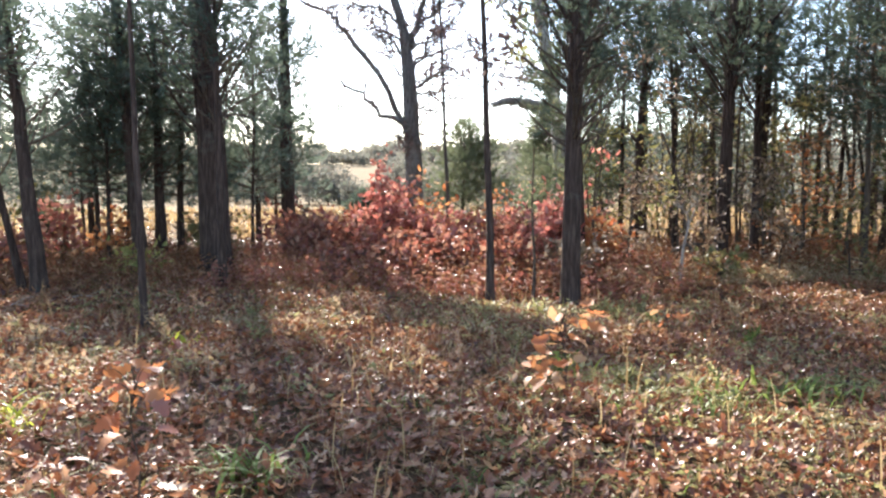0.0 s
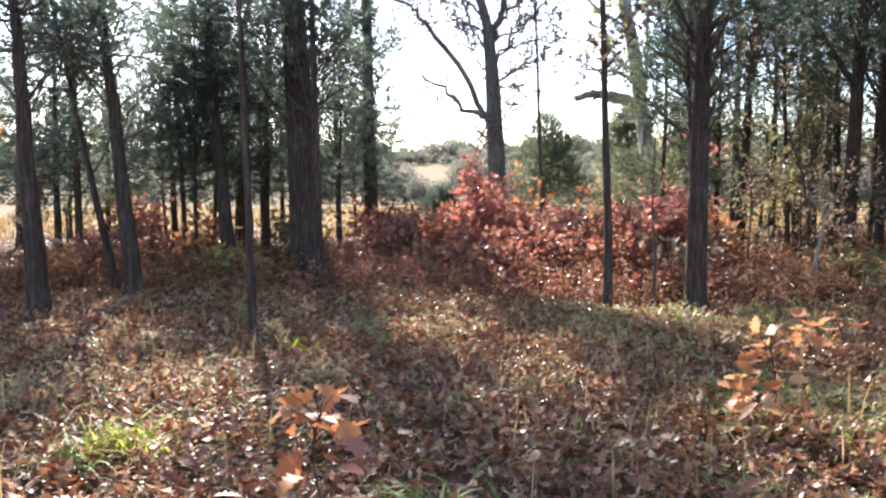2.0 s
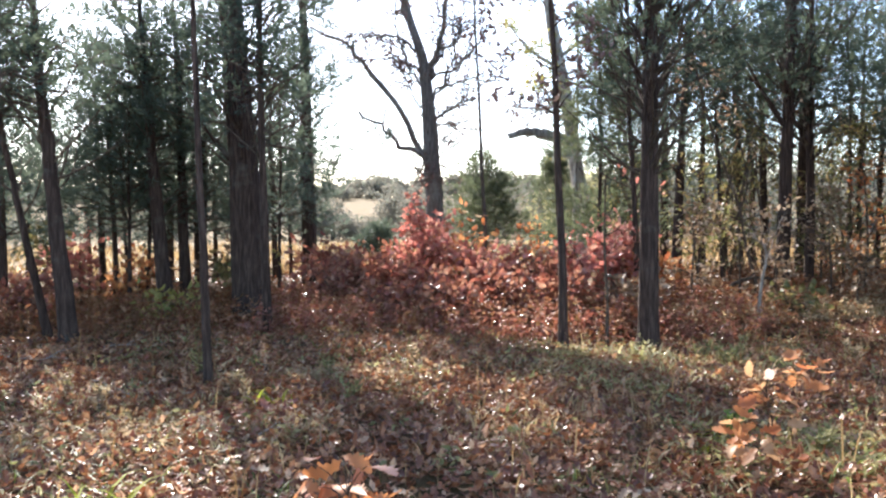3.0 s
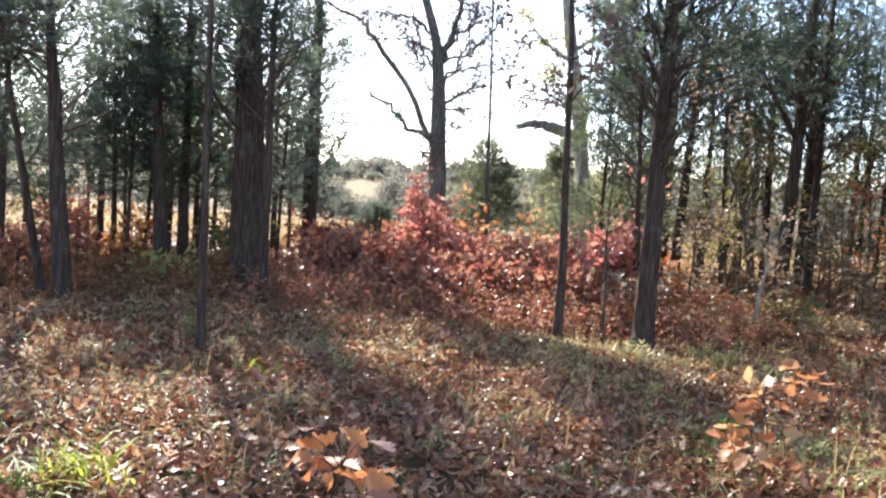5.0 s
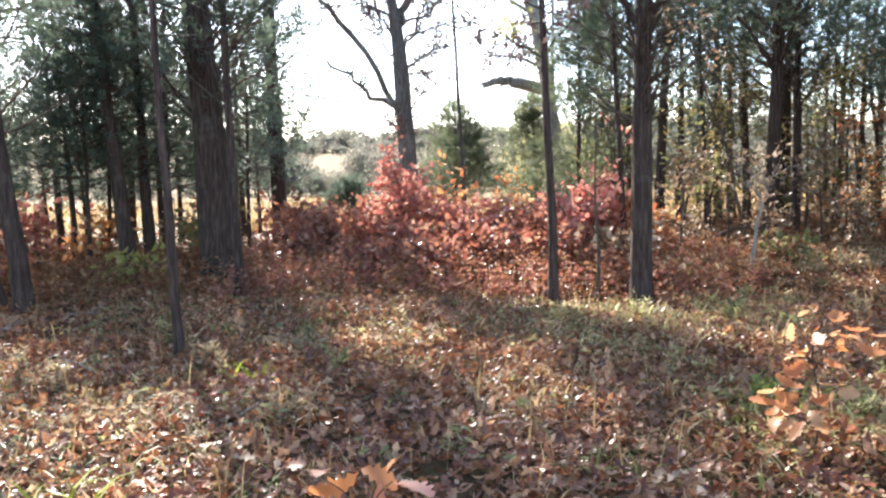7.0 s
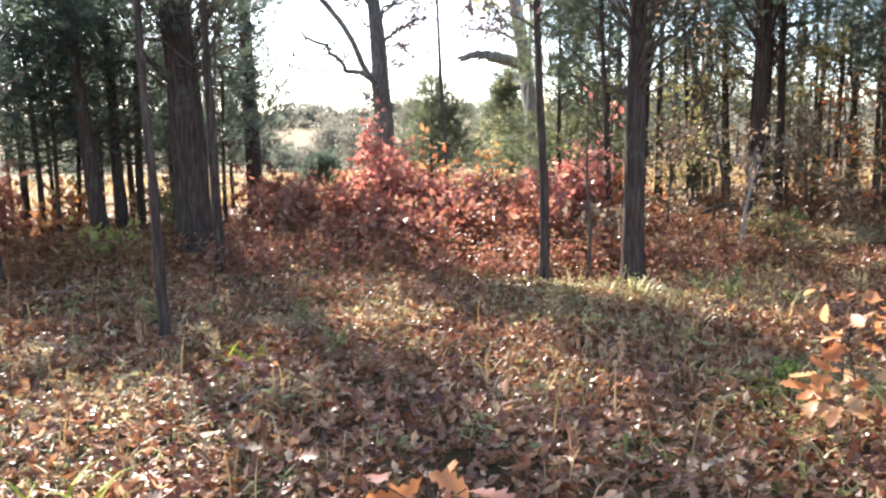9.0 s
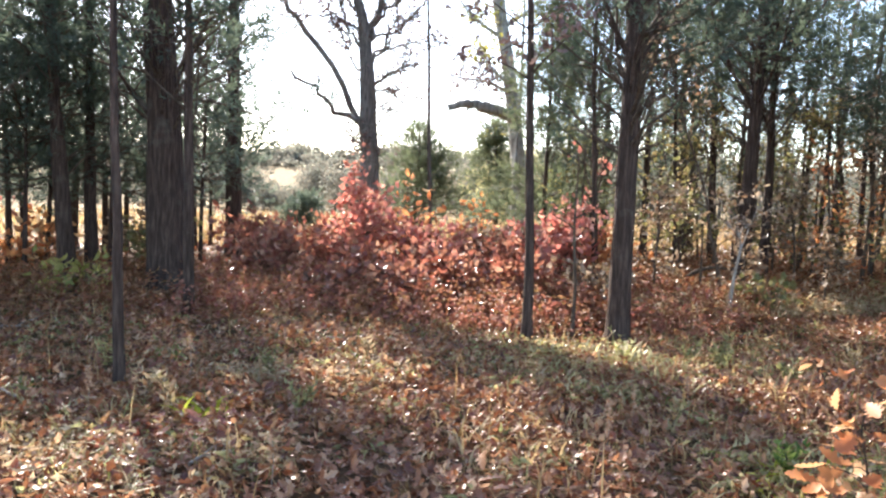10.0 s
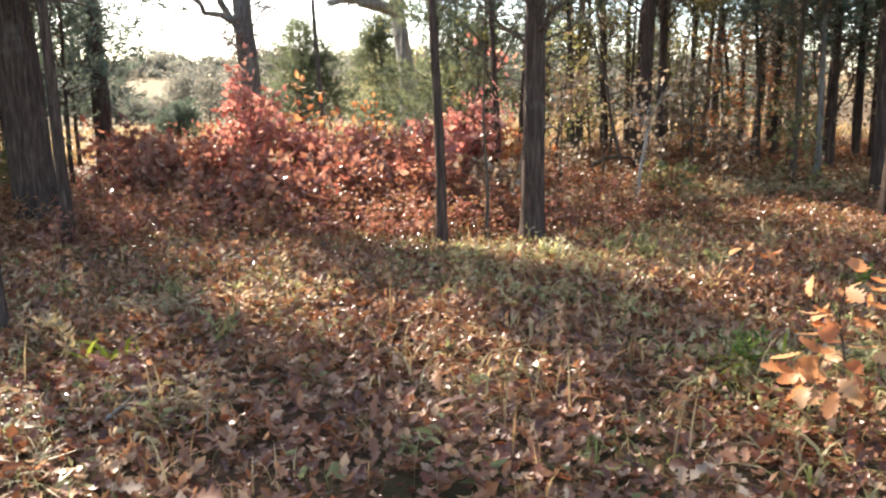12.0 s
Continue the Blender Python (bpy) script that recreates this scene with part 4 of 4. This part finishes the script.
        ob.matrix_local = Matrix.LocRotScale(tip - way * ln * 0.35, q @ Euler((0, rng.normal(0, 0.7), 0)).to_quaternion(), (ln, ln, ln))
        k = float(np.clip(tip.z - 0.05, 0.05, height * 0.95))
        a = Vector((float(np.interp(k, stem[:, 2], stem[:, 0])), float(np.interp(k, stem[:, 2], stem[:, 1])), k))
        b = tip - way * ln * 0.35
        part("leaf_stalk", [tube(polyline([a, (a + b) / 2 + Vector((0, 0, 0.015)), b], 5), np.linspace(0.0025, 0.0015, 5), 4)], TWIG, s)
    return s


rng = np.random.default_rng(31)
left_leaves = [(rng.uniform(-0.13, 0.13), rng.uniform(-0.12, 0.14), 0.26 + 0.5 * rng.uniform() ** 0.8, rng.uniform(0.10, 0.16)) for _ in range(24)]
oak_seedling(-1.33, 3.42, left_leaves, [RUST, RUST, ORANGE, RUST, DARK_RED], "oak seedling with large rust and orange lobed leaves", 32, 0.66)
right_leaves = [(rng.uniform(-0.27, 0.02) + 0.2 * u, rng.uniform(-0.15, 0.15), 0.15 + 0.5 * u, rng.uniform(0.09, 0.15)) for u in rng.uniform(0, 1, 42)]
oak_seedling(0.84, 5.13, right_leaves, [PEACH, ORANGE, RUST, PEACH, RUST], "oak seedling with glowing orange lobed leaves", 33, 0.66)

far_leaves = [(rng.uniform(-0.16, 0.16), rng.uniform(-0.1, 0.1), 0.14 + 0.2 * u, rng.uniform(0.09, 0.13)) for u in rng.uniform(0, 1, 12)]
oak_seedling(2.16, 7.5, far_leaves, [PEACH, RUST, ORANGE], "small oak seedling with a few orange leaves", 34, 0.34)

# ---- upright weeds that stand out singly ----


def weed_plant(x, y, height, stems, material, label, seed):
    """A leafy weed: a few thin stems with pointed leaves all along them."""
    rng = np.random.default_rng(seed)
    w = thing("weed_plant", x, y, label, "weed", "single weeds")
    place, way = [], []
    for _ in range(stems):
        az = rng.uniform(0, 2 * np.pi)
        h = height * rng.uniform(0.6, 1.1)
        p = polyline([(0, 0, -0.02), (0.12 * h * np.cos(az), 0.12 * h * np.sin(az), 0.55 * h), (0.4 * h * np.cos(az), 0.4 * h * np.sin(az), h)], 9)
        part("stem", [tube(p, np.linspace(0.0035, 0.0015, 9), 5)], TWIG, w)
        for k in range(2, 9):
            for side in (-1, 1):
                a = az + side * rng.uniform(0.9, 1.9)
                place.append(p[k])
                way.append((np.cos(a), np.sin(a), rng.uniform(-0.2, 0.7)))
    n = len(place)
    tagged(part("leafage", [scatter(LANCE_LEAF, np.array(place), np.array(way), rng.uniform(0.05, 0.085, n), rng, 0.8)], material, w, smooth=False), kind="stuff")


GREENISH = "yellow-green leafy weed standing among dead leaves"
TANNISH = "pale tan leafy weed standing among dead leaves"
WEED_PLANTS = [(0.63, 6.71, 0.22, 3, GREEN_WEED, GREENISH), (1.78, 9.0, 0.32, 5, BROAD_WEED, GREENISH), (1.89, 8.6, 0.26, 5, BROAD_WEED, GREENISH), (0.94, 5.86, 0.2, 5, GREEN_GRASS, GREENISH),
               (-2.5, 7.15, 0.36, 3, PALE_WEED, TANNISH), (-2.75, 7.45, 0.3, 3, PALE_WEED, TANNISH), (-3.6, 6.9, 0.28, 4, PALE_WEED, TANNISH), (-3.3, 8.6, 0.3, 4, BROAD_WEED, GREENISH),
               (1.32, 5.55, 0.18, 5, BROAD_WEED, GREENISH), (1.81, 4.86, 0.18, 5, BROAD_WEED, GREENISH), (2.8, 7.16, 0.22, 4, GREEN_GRASS, GREENISH), (2.2, 8.0, 0.24, 4, BROAD_WEED, GREENISH),
               (-4.4, 12.0, 0.36, 5, GREEN_WEED, GREENISH), (-2.0, 8.3, 0.24, 4, BROAD_WEED, GREENISH), (-1.2, 8.9, 0.22, 4, PALE_WEED, TANNISH), (0.1, 8.0, 0.22, 3, PALE_WEED, TANNISH),
               (2.4, 9.6, 0.3, 5, BROAD_WEED, GREENISH), (-4.2, 7.6, 0.26, 4, PALE_WEED, TANNISH), (-1.7, 7.2, 0.22, 3, BROAD_WEED, GREENISH), (1.1, 8.9, 0.24, 5, PALE_GRASS, GREENISH), (3.3, 8.8, 0.28, 5, PALE_WEED, TANNISH)]
for i, (x, y, h, n, m, words) in enumerate(WEED_PLANTS):
    weed_plant(x, y, h, n, m, words, 960 + i)

# ---- grass clumps, each a thing ----


def grass_clump(x, y, n, length, radius, material, label, seed, width=1.0):
    rng = np.random.default_rng(seed)
    c = thing("grass_clump", x, y, label, "grass clump", "grass clumps")
    pos = np.stack([rng.normal(0, radius, n), rng.normal(0, radius, n), np.full(n, -0.01)], -1)
    for k in range(n):
        part("blade", [bent_blades(pos[k:k + 1], rng.uniform(0.5, 1.1) * length, rng.uniform(0.4, 1.5), rng, width)], material, c, smooth=False)


grass_clump(-2.62, 4.62, 48, 0.3, 0.12, BRIGHT_GRASS, "lime-green grass clump glowing against the light", 41, 0.8)
grass_clump(-2.85, 4.5, 36, 0.25, 0.12, GREEN_GRASS, "green grass clump among dead leaves", 42, 1.2)
grass_clump(-0.94, 4.03, 70, 0.25, 0.13, GREEN_GRASS, "low green grass tuft among dead leaves", 43, 1.1)
grass_clump(0.64, 10.1, 12, 0.22, 0.05, BRIGHT_GRASS, "small lime-green grass tuft", 44, 2.0)
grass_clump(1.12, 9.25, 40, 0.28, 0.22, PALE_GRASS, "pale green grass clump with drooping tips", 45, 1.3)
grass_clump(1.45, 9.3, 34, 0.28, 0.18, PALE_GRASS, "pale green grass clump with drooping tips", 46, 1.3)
grass_clump(0.98, 5.85, 30, 0.26, 0.14, BRIGHT_GRASS, "bright green broad-bladed grass clump", 47, 0.9)
grass_clump(1.76, 7.4, 16, 0.40, 0.04, DRY_GRASS, "tuft of pale dry drooping grass", 48, 0.55)
grass_clump(-2.31, 7.04, 14, 0.24, 0.06, BRIGHT_GRASS, "small bright green weed tuft", 49, 1.9)
grass_clump(-0.5, 6.6, 90, 0.24, 0.3, DRY_GRASS, "patch of pale dry bent grass", 50, 1.0)
grass_clump(0.0, 6.9, 90, 0.22, 0.3, DRY_GRASS, "patch of pale dry bent grass", 51, 1.0)
grass_clump(2.6, 5.5, 60, 0.3, 0.25, GREEN_GRASS, "loose green grass among dead leaves", 52, 1.2)
grass_clump(1.75, 5.2, 60, 0.26, 0.25, GREEN_GRASS, "loose green grass among dead leaves", 53, 1.2)

# ---- ground cover ----


def spots(n, x0, x1, y0, y1, rng, near=1.0):
    u = rng.uniform(0, 1, n) ** near
    return rng.uniform(x0, x1, n), y0 + u * (y1 - y0)


def litter(name, n, box, shape, size, material, label, seed, near=1.0, lift=0.03, tilt=0.28, roll=0.55):
    rng = np.random.default_rng(seed)
    x, y = spots(n, *box, rng, near)
    pos = np.stack([x, y, ground_z(x, y) + rng.uniform(0.004, lift, n)], -1)
    az = rng.uniform(0, 2 * np.pi, n)
    way = np.stack([np.cos(az), np.sin(az), rng.normal(0, tilt, n)], -1)
    ob = new(name, build_mesh(name, [scatter(shape, pos, way, rng.uniform(0.6, 1.3, n) * size, rng, roll)], material, False))
    tagged(ob, label, "leaf litter", kind="stuff")


litter("leaf_litter", 17000, (-5.5, 5.0, 1.0, 8.5), OAK_LEAF, 0.085, LITTER, "brown lobed oak leaves thick on the ground", 61, 1.0, 0.05, 0.3, 0.6)
litter("curled_leaf_litter", 6000, (-5.5, 5.5, 1.5, 10.0), CURLED_LEAF, 0.08, LITTER, "curled brown oak leaves standing on edge", 68, 0.9, 0.07, 0.4, 0.9)
litter("pale_leaf_litter", 4200, (-5.5, 5.5, 1.0, 10.5), CURLED_LEAF, 0.07, PALE_LITTER, "pale curled dead leaves on the ground", 62, 1.0, 0.08, 0.4, 0.9)
litter("fine_leaf_litter", 30000, (-9, 10, 1.0, 17.0), PLAIN_LEAF, 0.06, LITTER, "small dead leaves covering the ground", 63, 1.1, 0.04, 0.4, 0.8)
litter("middle_leaf_litter", 30000, (-9, 10, 7.0, 17.0), OAK_LEAF_SMALL, 0.085, LITTER, "brown curled dead leaves beneath the trees", 69, 1.0, 0.06, 0.35, 0.8)
litter("far_leaf_litter", 14000, (-14, 16, 12, 26.0), PLAIN_LEAF, 0.12, LITTER, "dead leaves under the far trees", 64, 1.0, 0.08)
litter("leaf_litter_behind", 20000, (-9, 9, -6, 1.4), OAK_LEAF_SMALL, 0.11, LITTER, "brown dead leaves thick on the ground", 65)


def grass_cover(name, n, box, length, material, label, seed, clump, lean=(0.3, 1.2), width=1.0):
    rng = np.random.default_rng(seed)
    k = max(1, n // clump)
    cx, cy = spots(k, *box, rng)
    x, y = np.repeat(cx, clump) + rng.normal(0, 0.09, k * clump), np.repeat(cy, clump) + rng.normal(0, 0.09, k * clump)
    pos = np.stack([x, y, ground_z(x, y) - 0.01], -1)
    ob = new(name, build_mesh(name, [bent_blades(pos, rng.uniform(0.4, 1.2, len(x)) * length, rng.uniform(*lean, len(x)), rng, width)], material, False))
    tagged(ob, label, "grass", kind="stuff")


grass_cover("dry_grass", 15000, (-6, 7, 2.5, 12), 0.15, DRY_GRASS, "thin dry tan grass among the leaves", 71, 10, (0.5, 1.6), 0.6)
grass_cover("green_grass", 3000, (-6, 7, 2.5, 12), 0.17, GREEN_GRASS, "scattered green grass among the leaves", 72, 12, (0.5, 1.5), 0.7)
grass_cover("dry_stalks", 700, (-5, 5, 3.5, 11), 0.36, DRY_GRASS, "single dry stalks standing among the leaves", 74, 3, (0.05, 0.5), 0.35)
# pale-toned grass brightens the three sun patches by colour
grass_cover("pale_grass", 700, (0.3, 1.8, 7.8, 10.2), 0.22, PALE_GRASS, "grass coloured pale for a sun patch, bowing over dead leaves", 75, 14, (0.7, 1.7), 0.8)
grass_cover("pale_grass", 420, (0.2, 2.6, 4.7, 6.4), 0.2, PALE_GRASS, "grass coloured pale for a sun patch beside an oak seedling", 76, 12, (0.7, 1.7), 0.9)
grass_cover("pale_grass", 900, (-5.4, -2.4, 4.2, 8.0), 0.2, PALE_GRASS, "grass coloured pale for a sun patch among dead leaves", 77, 10, (0.7, 1.7), 0.6)
grass_cover("field_edge_grass", 16000, (-22, 20, 21.5, 42), 0.5, DRY_GRASS, "dry golden grass along the field's edge", 73, 10, (0.2, 0.8), 1.6)


def undergrowth(name, n, box, height, material, label, seed, leaf=0.06, per=14, loose=False):
    """Low weeds: thin stalks with small leaves."""
    rng = np.random.default_rng(seed)
    x, y = spots(n, *box, rng)
    if loose:                                             # a few drifts that thin out
        k = max(3, n // 28)
        c = rng.integers(0, k, n)
        spread = rng.uniform(0.08, 0.4, k)[c]
        x, y = x[c] + rng.normal(0, 1, n) * spread, y[c] + rng.normal(0, 1, n) * spread
    h = height * rng.uniform(0.35, 1.2, n)
    base = np.stack([x, y, ground_z(x, y) - 0.01], -1)
    stalks = bent_blades(base, h, rng.uniform(0.1, 0.5, n), rng, 0.5)
    k = rng.uniform(0.15, 1, (n, per))
    pos = base[:, None] + np.stack([rng.normal(0, 0.07, (n, per)), rng.normal(0, 0.07, (n, per)), k * h[:, None]], -1)
    pos = pos.reshape(-1, 3)
    leaves = scatter(LANCE_LEAF, pos, rng.normal(0, 1, (len(pos), 3)) * [1, 1, 0.5], rng.uniform(0.6, 1.4, len(pos)) * leaf, rng)
    tagged(new(name, build_mesh(name, [stalks, leaves], material, False)), label, "undergrowth", kind="stuff")


undergrowth("weeds", 1500, (-8, 8, 6.5, 12.0), 0.15, WEED, "low brown and olive weeds", 81, 0.07, 9)
undergrowth("tall_weeds", 2200, (-9, 4, 11.2, 16.5), 0.42, WEED, "knee-high brown weeds under the trees", 82, 0.075)
undergrowth("right_weeds", 3000, (2.5, 13, 12.3, 19.0), 0.34, WEED, "knee-high brown and tan weeds under the saplings", 83, 0.08)
undergrowth("near_weeds", 1100, (-5, 5, 2.6, 8.0), 0.15, WEED, "small weeds between dead leaves", 84, 0.06, 7)
undergrowth("green_sprigs", 200, (-4.5, 4.5, 5.0, 11.0), 0.2, BROAD_WEED, "single green sprigs among dead leaves", 91, 0.06, 8)
undergrowth("pale_weeds", 300, (0.0, 4.6, 4.2, 8.6), 0.14, GREEN_WEED, "pale yellow-green weeds in the sun", 86, 0.06, 8, True)
undergrowth("pale_weeds_behind", 360, (0.0, 3.6, 8.2, 10.6), 0.14, GREEN_WEED, "pale yellow-green weeds in the sun below a cedar", 87, 0.06, 8, True)
undergrowth("pale_weeds_left", 300, (-5.0, -1.2, 5.5, 9.5), 0.14, PALE_WEED, "scattered pale tan weeds among dead leaves", 88, 0.06, 8, True)
undergrowth("right_pale_weeds", 1700, (2.4, 11, 11.6, 14.5), 0.24, PALE_WEED, "tan dry weeds under the saplings", 89, 0.085, 9)
undergrowth("low_herbs", 380, (0.5, 3.4, 3.4, 6.2), 0.09, BROAD_WEED, "low olive-green herbs among dead leaves", 92, 0.05, 7, True)
undergrowth("broad_weeds", 130, (0.4, 2.6, 4.7, 6.4), 0.12, BROAD_WEED, "broad-leaved yellow-green weeds in the sun", 90, 0.05, 6, True)
undergrowth("red_weeds", 900, (-3.5, 3.5, 11.0, 15.5), 0.4, DARK_RED, "low maroon weeds before the shrubs", 85, 0.075)

# ---- the far side of the field ----


def far_woods(name, rows, label, seed, leaf, material=None):
    """A belt of trees too far to tell apart: trunks and loose crowns of leaf clumps."""
    rng = np.random.default_rng(seed)
    wood, place, size = [], [], []
    for x, y, h, r, n in rows:
        z = float(ground_z(x, y))
        p = limb_points((x, y, z - 0.2), (rng.normal(0, 0.05), 0, 1), h * 0.9, 5, rng, 0.05)
        wood.append(tube(p, np.linspace(0.02 * h, 0.004 * h, 5), 5))
        for _ in range(6):
            q = p[rng.integers(1, 4)]
            wood.append(tube(limb_points(q, rng.normal(0, 1, 3) + [0, 0, 1.0], h * rng.uniform(0.2, 0.45), 4, rng, 0.12), np.linspace(0.008 * h, 0.002 * h, 4), 3))
        d = unit(rng.normal(0, 1, (n, 3))) * rng.uniform(0.2, 1, (n, 1)) ** 0.5
        lumps = rng.normal(0, 0.3, (7, 3))
        c = np.array([x, y, z + h * 0.5]) + (d * 0.75 + lumps[rng.integers(0, 7, n)]) * [r, r, h * 0.46]
        c[:, 2] = np.maximum(c[:, 2], z + 0.15)
        place.append(c)
        size.append(np.full(n, leaf * (0.7 + 0.05 * h)))
    place, size = np.concatenate(place), np.concatenate(size) * rng.uniform(0.6, 1.4, sum(len(q) for q in place))
    ob = new(name, build_mesh(name, [scatter(CLUMP, place, rng.normal(0, 1, (len(place), 3)), size, rng)], material or HAZED_LEAF, False))
    tagged(ob, label, "woods", kind="stuff")
    trunks = new("trunks", build_mesh("trunks", wood, OAK_BARK))
    trunks.parent = ob


rng = np.random.default_rng(91)
# these belts share the leaf tone greyed to look hazy
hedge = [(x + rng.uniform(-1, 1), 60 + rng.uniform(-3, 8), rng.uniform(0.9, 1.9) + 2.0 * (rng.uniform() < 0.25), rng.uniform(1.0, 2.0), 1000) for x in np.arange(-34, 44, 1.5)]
far_woods("hedgerow", hedge, "hedgerow of bushes across the field, greyed for haze", 92, 0.27)
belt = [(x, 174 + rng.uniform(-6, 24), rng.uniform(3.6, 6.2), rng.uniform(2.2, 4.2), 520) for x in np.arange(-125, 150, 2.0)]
far_woods("far_woods", belt, "line of autumn woods on the far hill, greyed for haze", 93, 0.75)
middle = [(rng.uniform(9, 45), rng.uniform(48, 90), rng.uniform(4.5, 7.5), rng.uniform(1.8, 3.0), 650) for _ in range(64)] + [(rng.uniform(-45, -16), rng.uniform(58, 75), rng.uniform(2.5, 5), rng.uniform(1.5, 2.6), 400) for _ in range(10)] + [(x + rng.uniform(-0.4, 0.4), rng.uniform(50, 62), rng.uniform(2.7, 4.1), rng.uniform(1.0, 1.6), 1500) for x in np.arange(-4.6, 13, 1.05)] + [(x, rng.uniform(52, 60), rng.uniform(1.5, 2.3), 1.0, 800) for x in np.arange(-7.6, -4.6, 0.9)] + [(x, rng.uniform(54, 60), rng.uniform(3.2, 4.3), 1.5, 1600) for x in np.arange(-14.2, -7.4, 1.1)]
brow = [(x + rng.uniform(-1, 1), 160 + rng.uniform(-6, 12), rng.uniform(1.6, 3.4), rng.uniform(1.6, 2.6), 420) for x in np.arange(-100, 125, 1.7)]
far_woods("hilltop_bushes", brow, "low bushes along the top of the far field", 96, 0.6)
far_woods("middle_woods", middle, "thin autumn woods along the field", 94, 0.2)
far_woods("yellow_tree", [(4.2, 33.0, 3.6, 1.2, 1900), (5.4, 34.5, 4.4, 1.4, 2200)], "yellow-leaved trees at the field's edge", 95, 0.15, SOFT_YELLOW)

# ---- small things on the forest floor ----


def fallen_twig(x, y, length, turn, seed):
    rng = np.random.default_rng(seed)
    t = thing("fallen_twig", x, y, "pale weathered twig lying on dead leaves", "twig", "fallen twigs")
    d = np.array([math.cos(radians(turn)), math.sin(radians(turn)), 0.05])
    p = limb_points((0, 0, 0.05), d, length, 8, rng, 0.14)
    p[:, 2] = np.clip(p[:, 2], 0.03, 0.12)
    part("stick", [tube(p, np.linspace(0.009, 0.003, 8), 6, 0.08)], DEAD_WOOD, t)
    for k in (2, 4, 5):
        q = limb_points(p[k], d + rng.normal(0, 0.6, 3) + [0, 0, 0.4], length * 0.3, 5, rng, 0.2)
        part("side_twig", [tube(q, np.linspace(0.005, 0.002, 5), 5)], DEAD_WOOD, t)


for i, (x, y, ln, turn) in enumerate([(-4.9, 10.2, 0.9, 20), (-5.6, 9.4, 1.1, -30), (-2.2, 6.1, 0.4, 70), (0.6, 9.6, 0.7, 15), (2.3, 9.4, 0.9, -20), (-3.6, 7.6, 0.5, 140), (3.4, 7.2, 0.6, 35), (-0.2, 8.4, 0.6, 160), (1.4, 7.0, 0.35, 80), (-1.6, 9.6, 0.7, 5)]):
    fallen_twig(x, y, ln, turn, 900 + i)


def seed_stalk(x, y, height, seed):
    """A dried flower stalk with a pale fluffy head."""
    rng = np.random.default_rng(seed)
    t = thing("seed_stalk", x, y, "dried stalk with a pale fluffy seed head", "weed", "dried seed stalks")
    p = polyline([(0, 0, -0.02), (0.01, 0, height * 0.5), (0.0, 0.01, height)], 8)
    part("stalk", [tube(p, np.linspace(0.003, 0.002, 8), 5)], DEAD_WOOD, t)
    n = 46
    z = rng.uniform(0.45, 1.0, n) * height
    pos = np.stack([np.interp(z, p[:, 2], p[:, 0]) + rng.normal(0, 0.006, n), rng.normal(0, 0.006, n), z], -1)
    tagged(part("seed_head", [scatter(PLAIN_LEAF, pos, rng.normal(0, 1, (n, 3)) + [0, 0, 0.6], 0.03, rng)], PALE_LITTER, t, smooth=False), kind="stuff")


for i, (x, y, h) in enumerate([(-1.77, 5.92, 0.26), (0.15, 6.5, 0.3), (0.45, 6.9, 0.28), (-3.1, 7.4, 0.3), (-2.6, 8.2, 0.34), (1.0, 7.3, 0.3), (2.2, 6.4, 0.25)]):
    seed_stalk(x, y, h, 950 + i)

litter("red_leaf_patch", 90, (-2.85, -2.1, 6.5, 7.0), OAK_LEAF_SMALL, 0.09, DARK_RED, "small patch of red fallen leaves", 66, 1.0, 0.08)

# single fallen leaves where the path passes nearest
rng = np.random.default_rng(67)
leaf_meshes = []
for k in range(10):
    widths = np.array([0.015, 0.10, 0.18, 0.09, 0.27, 0.11, 0.31, 0.13, 0.22, 0.02]) * rng.uniform(0.8, 1.25) * (1 + rng.normal(0, 0.15, 10))
    leaf_meshes.append(build_mesh("fallen_leaf", [leaf_shape(widths, rng.uniform(-0.5, 0.7), rng.uniform(-0.2, 0.5))], SINGLE_LITTER))
for k in range(300):
    x, y = rng.uniform(-3.2, 2.6), rng.uniform(3.4, 6.4)
    ob = new("fallen_leaf", leaf_meshes[k % 10])
    ob.parent = ground
    ln = rng.uniform(0.09, 0.15)
    ob.matrix_local = pose(x, y, float(ground_z(x, y)) + rng.uniform(0.04, 0.075), rng.normal(0, 16), rng.normal(0, 18), rng.uniform(0, 360)) @ Matrix.Scale(ln, 4)
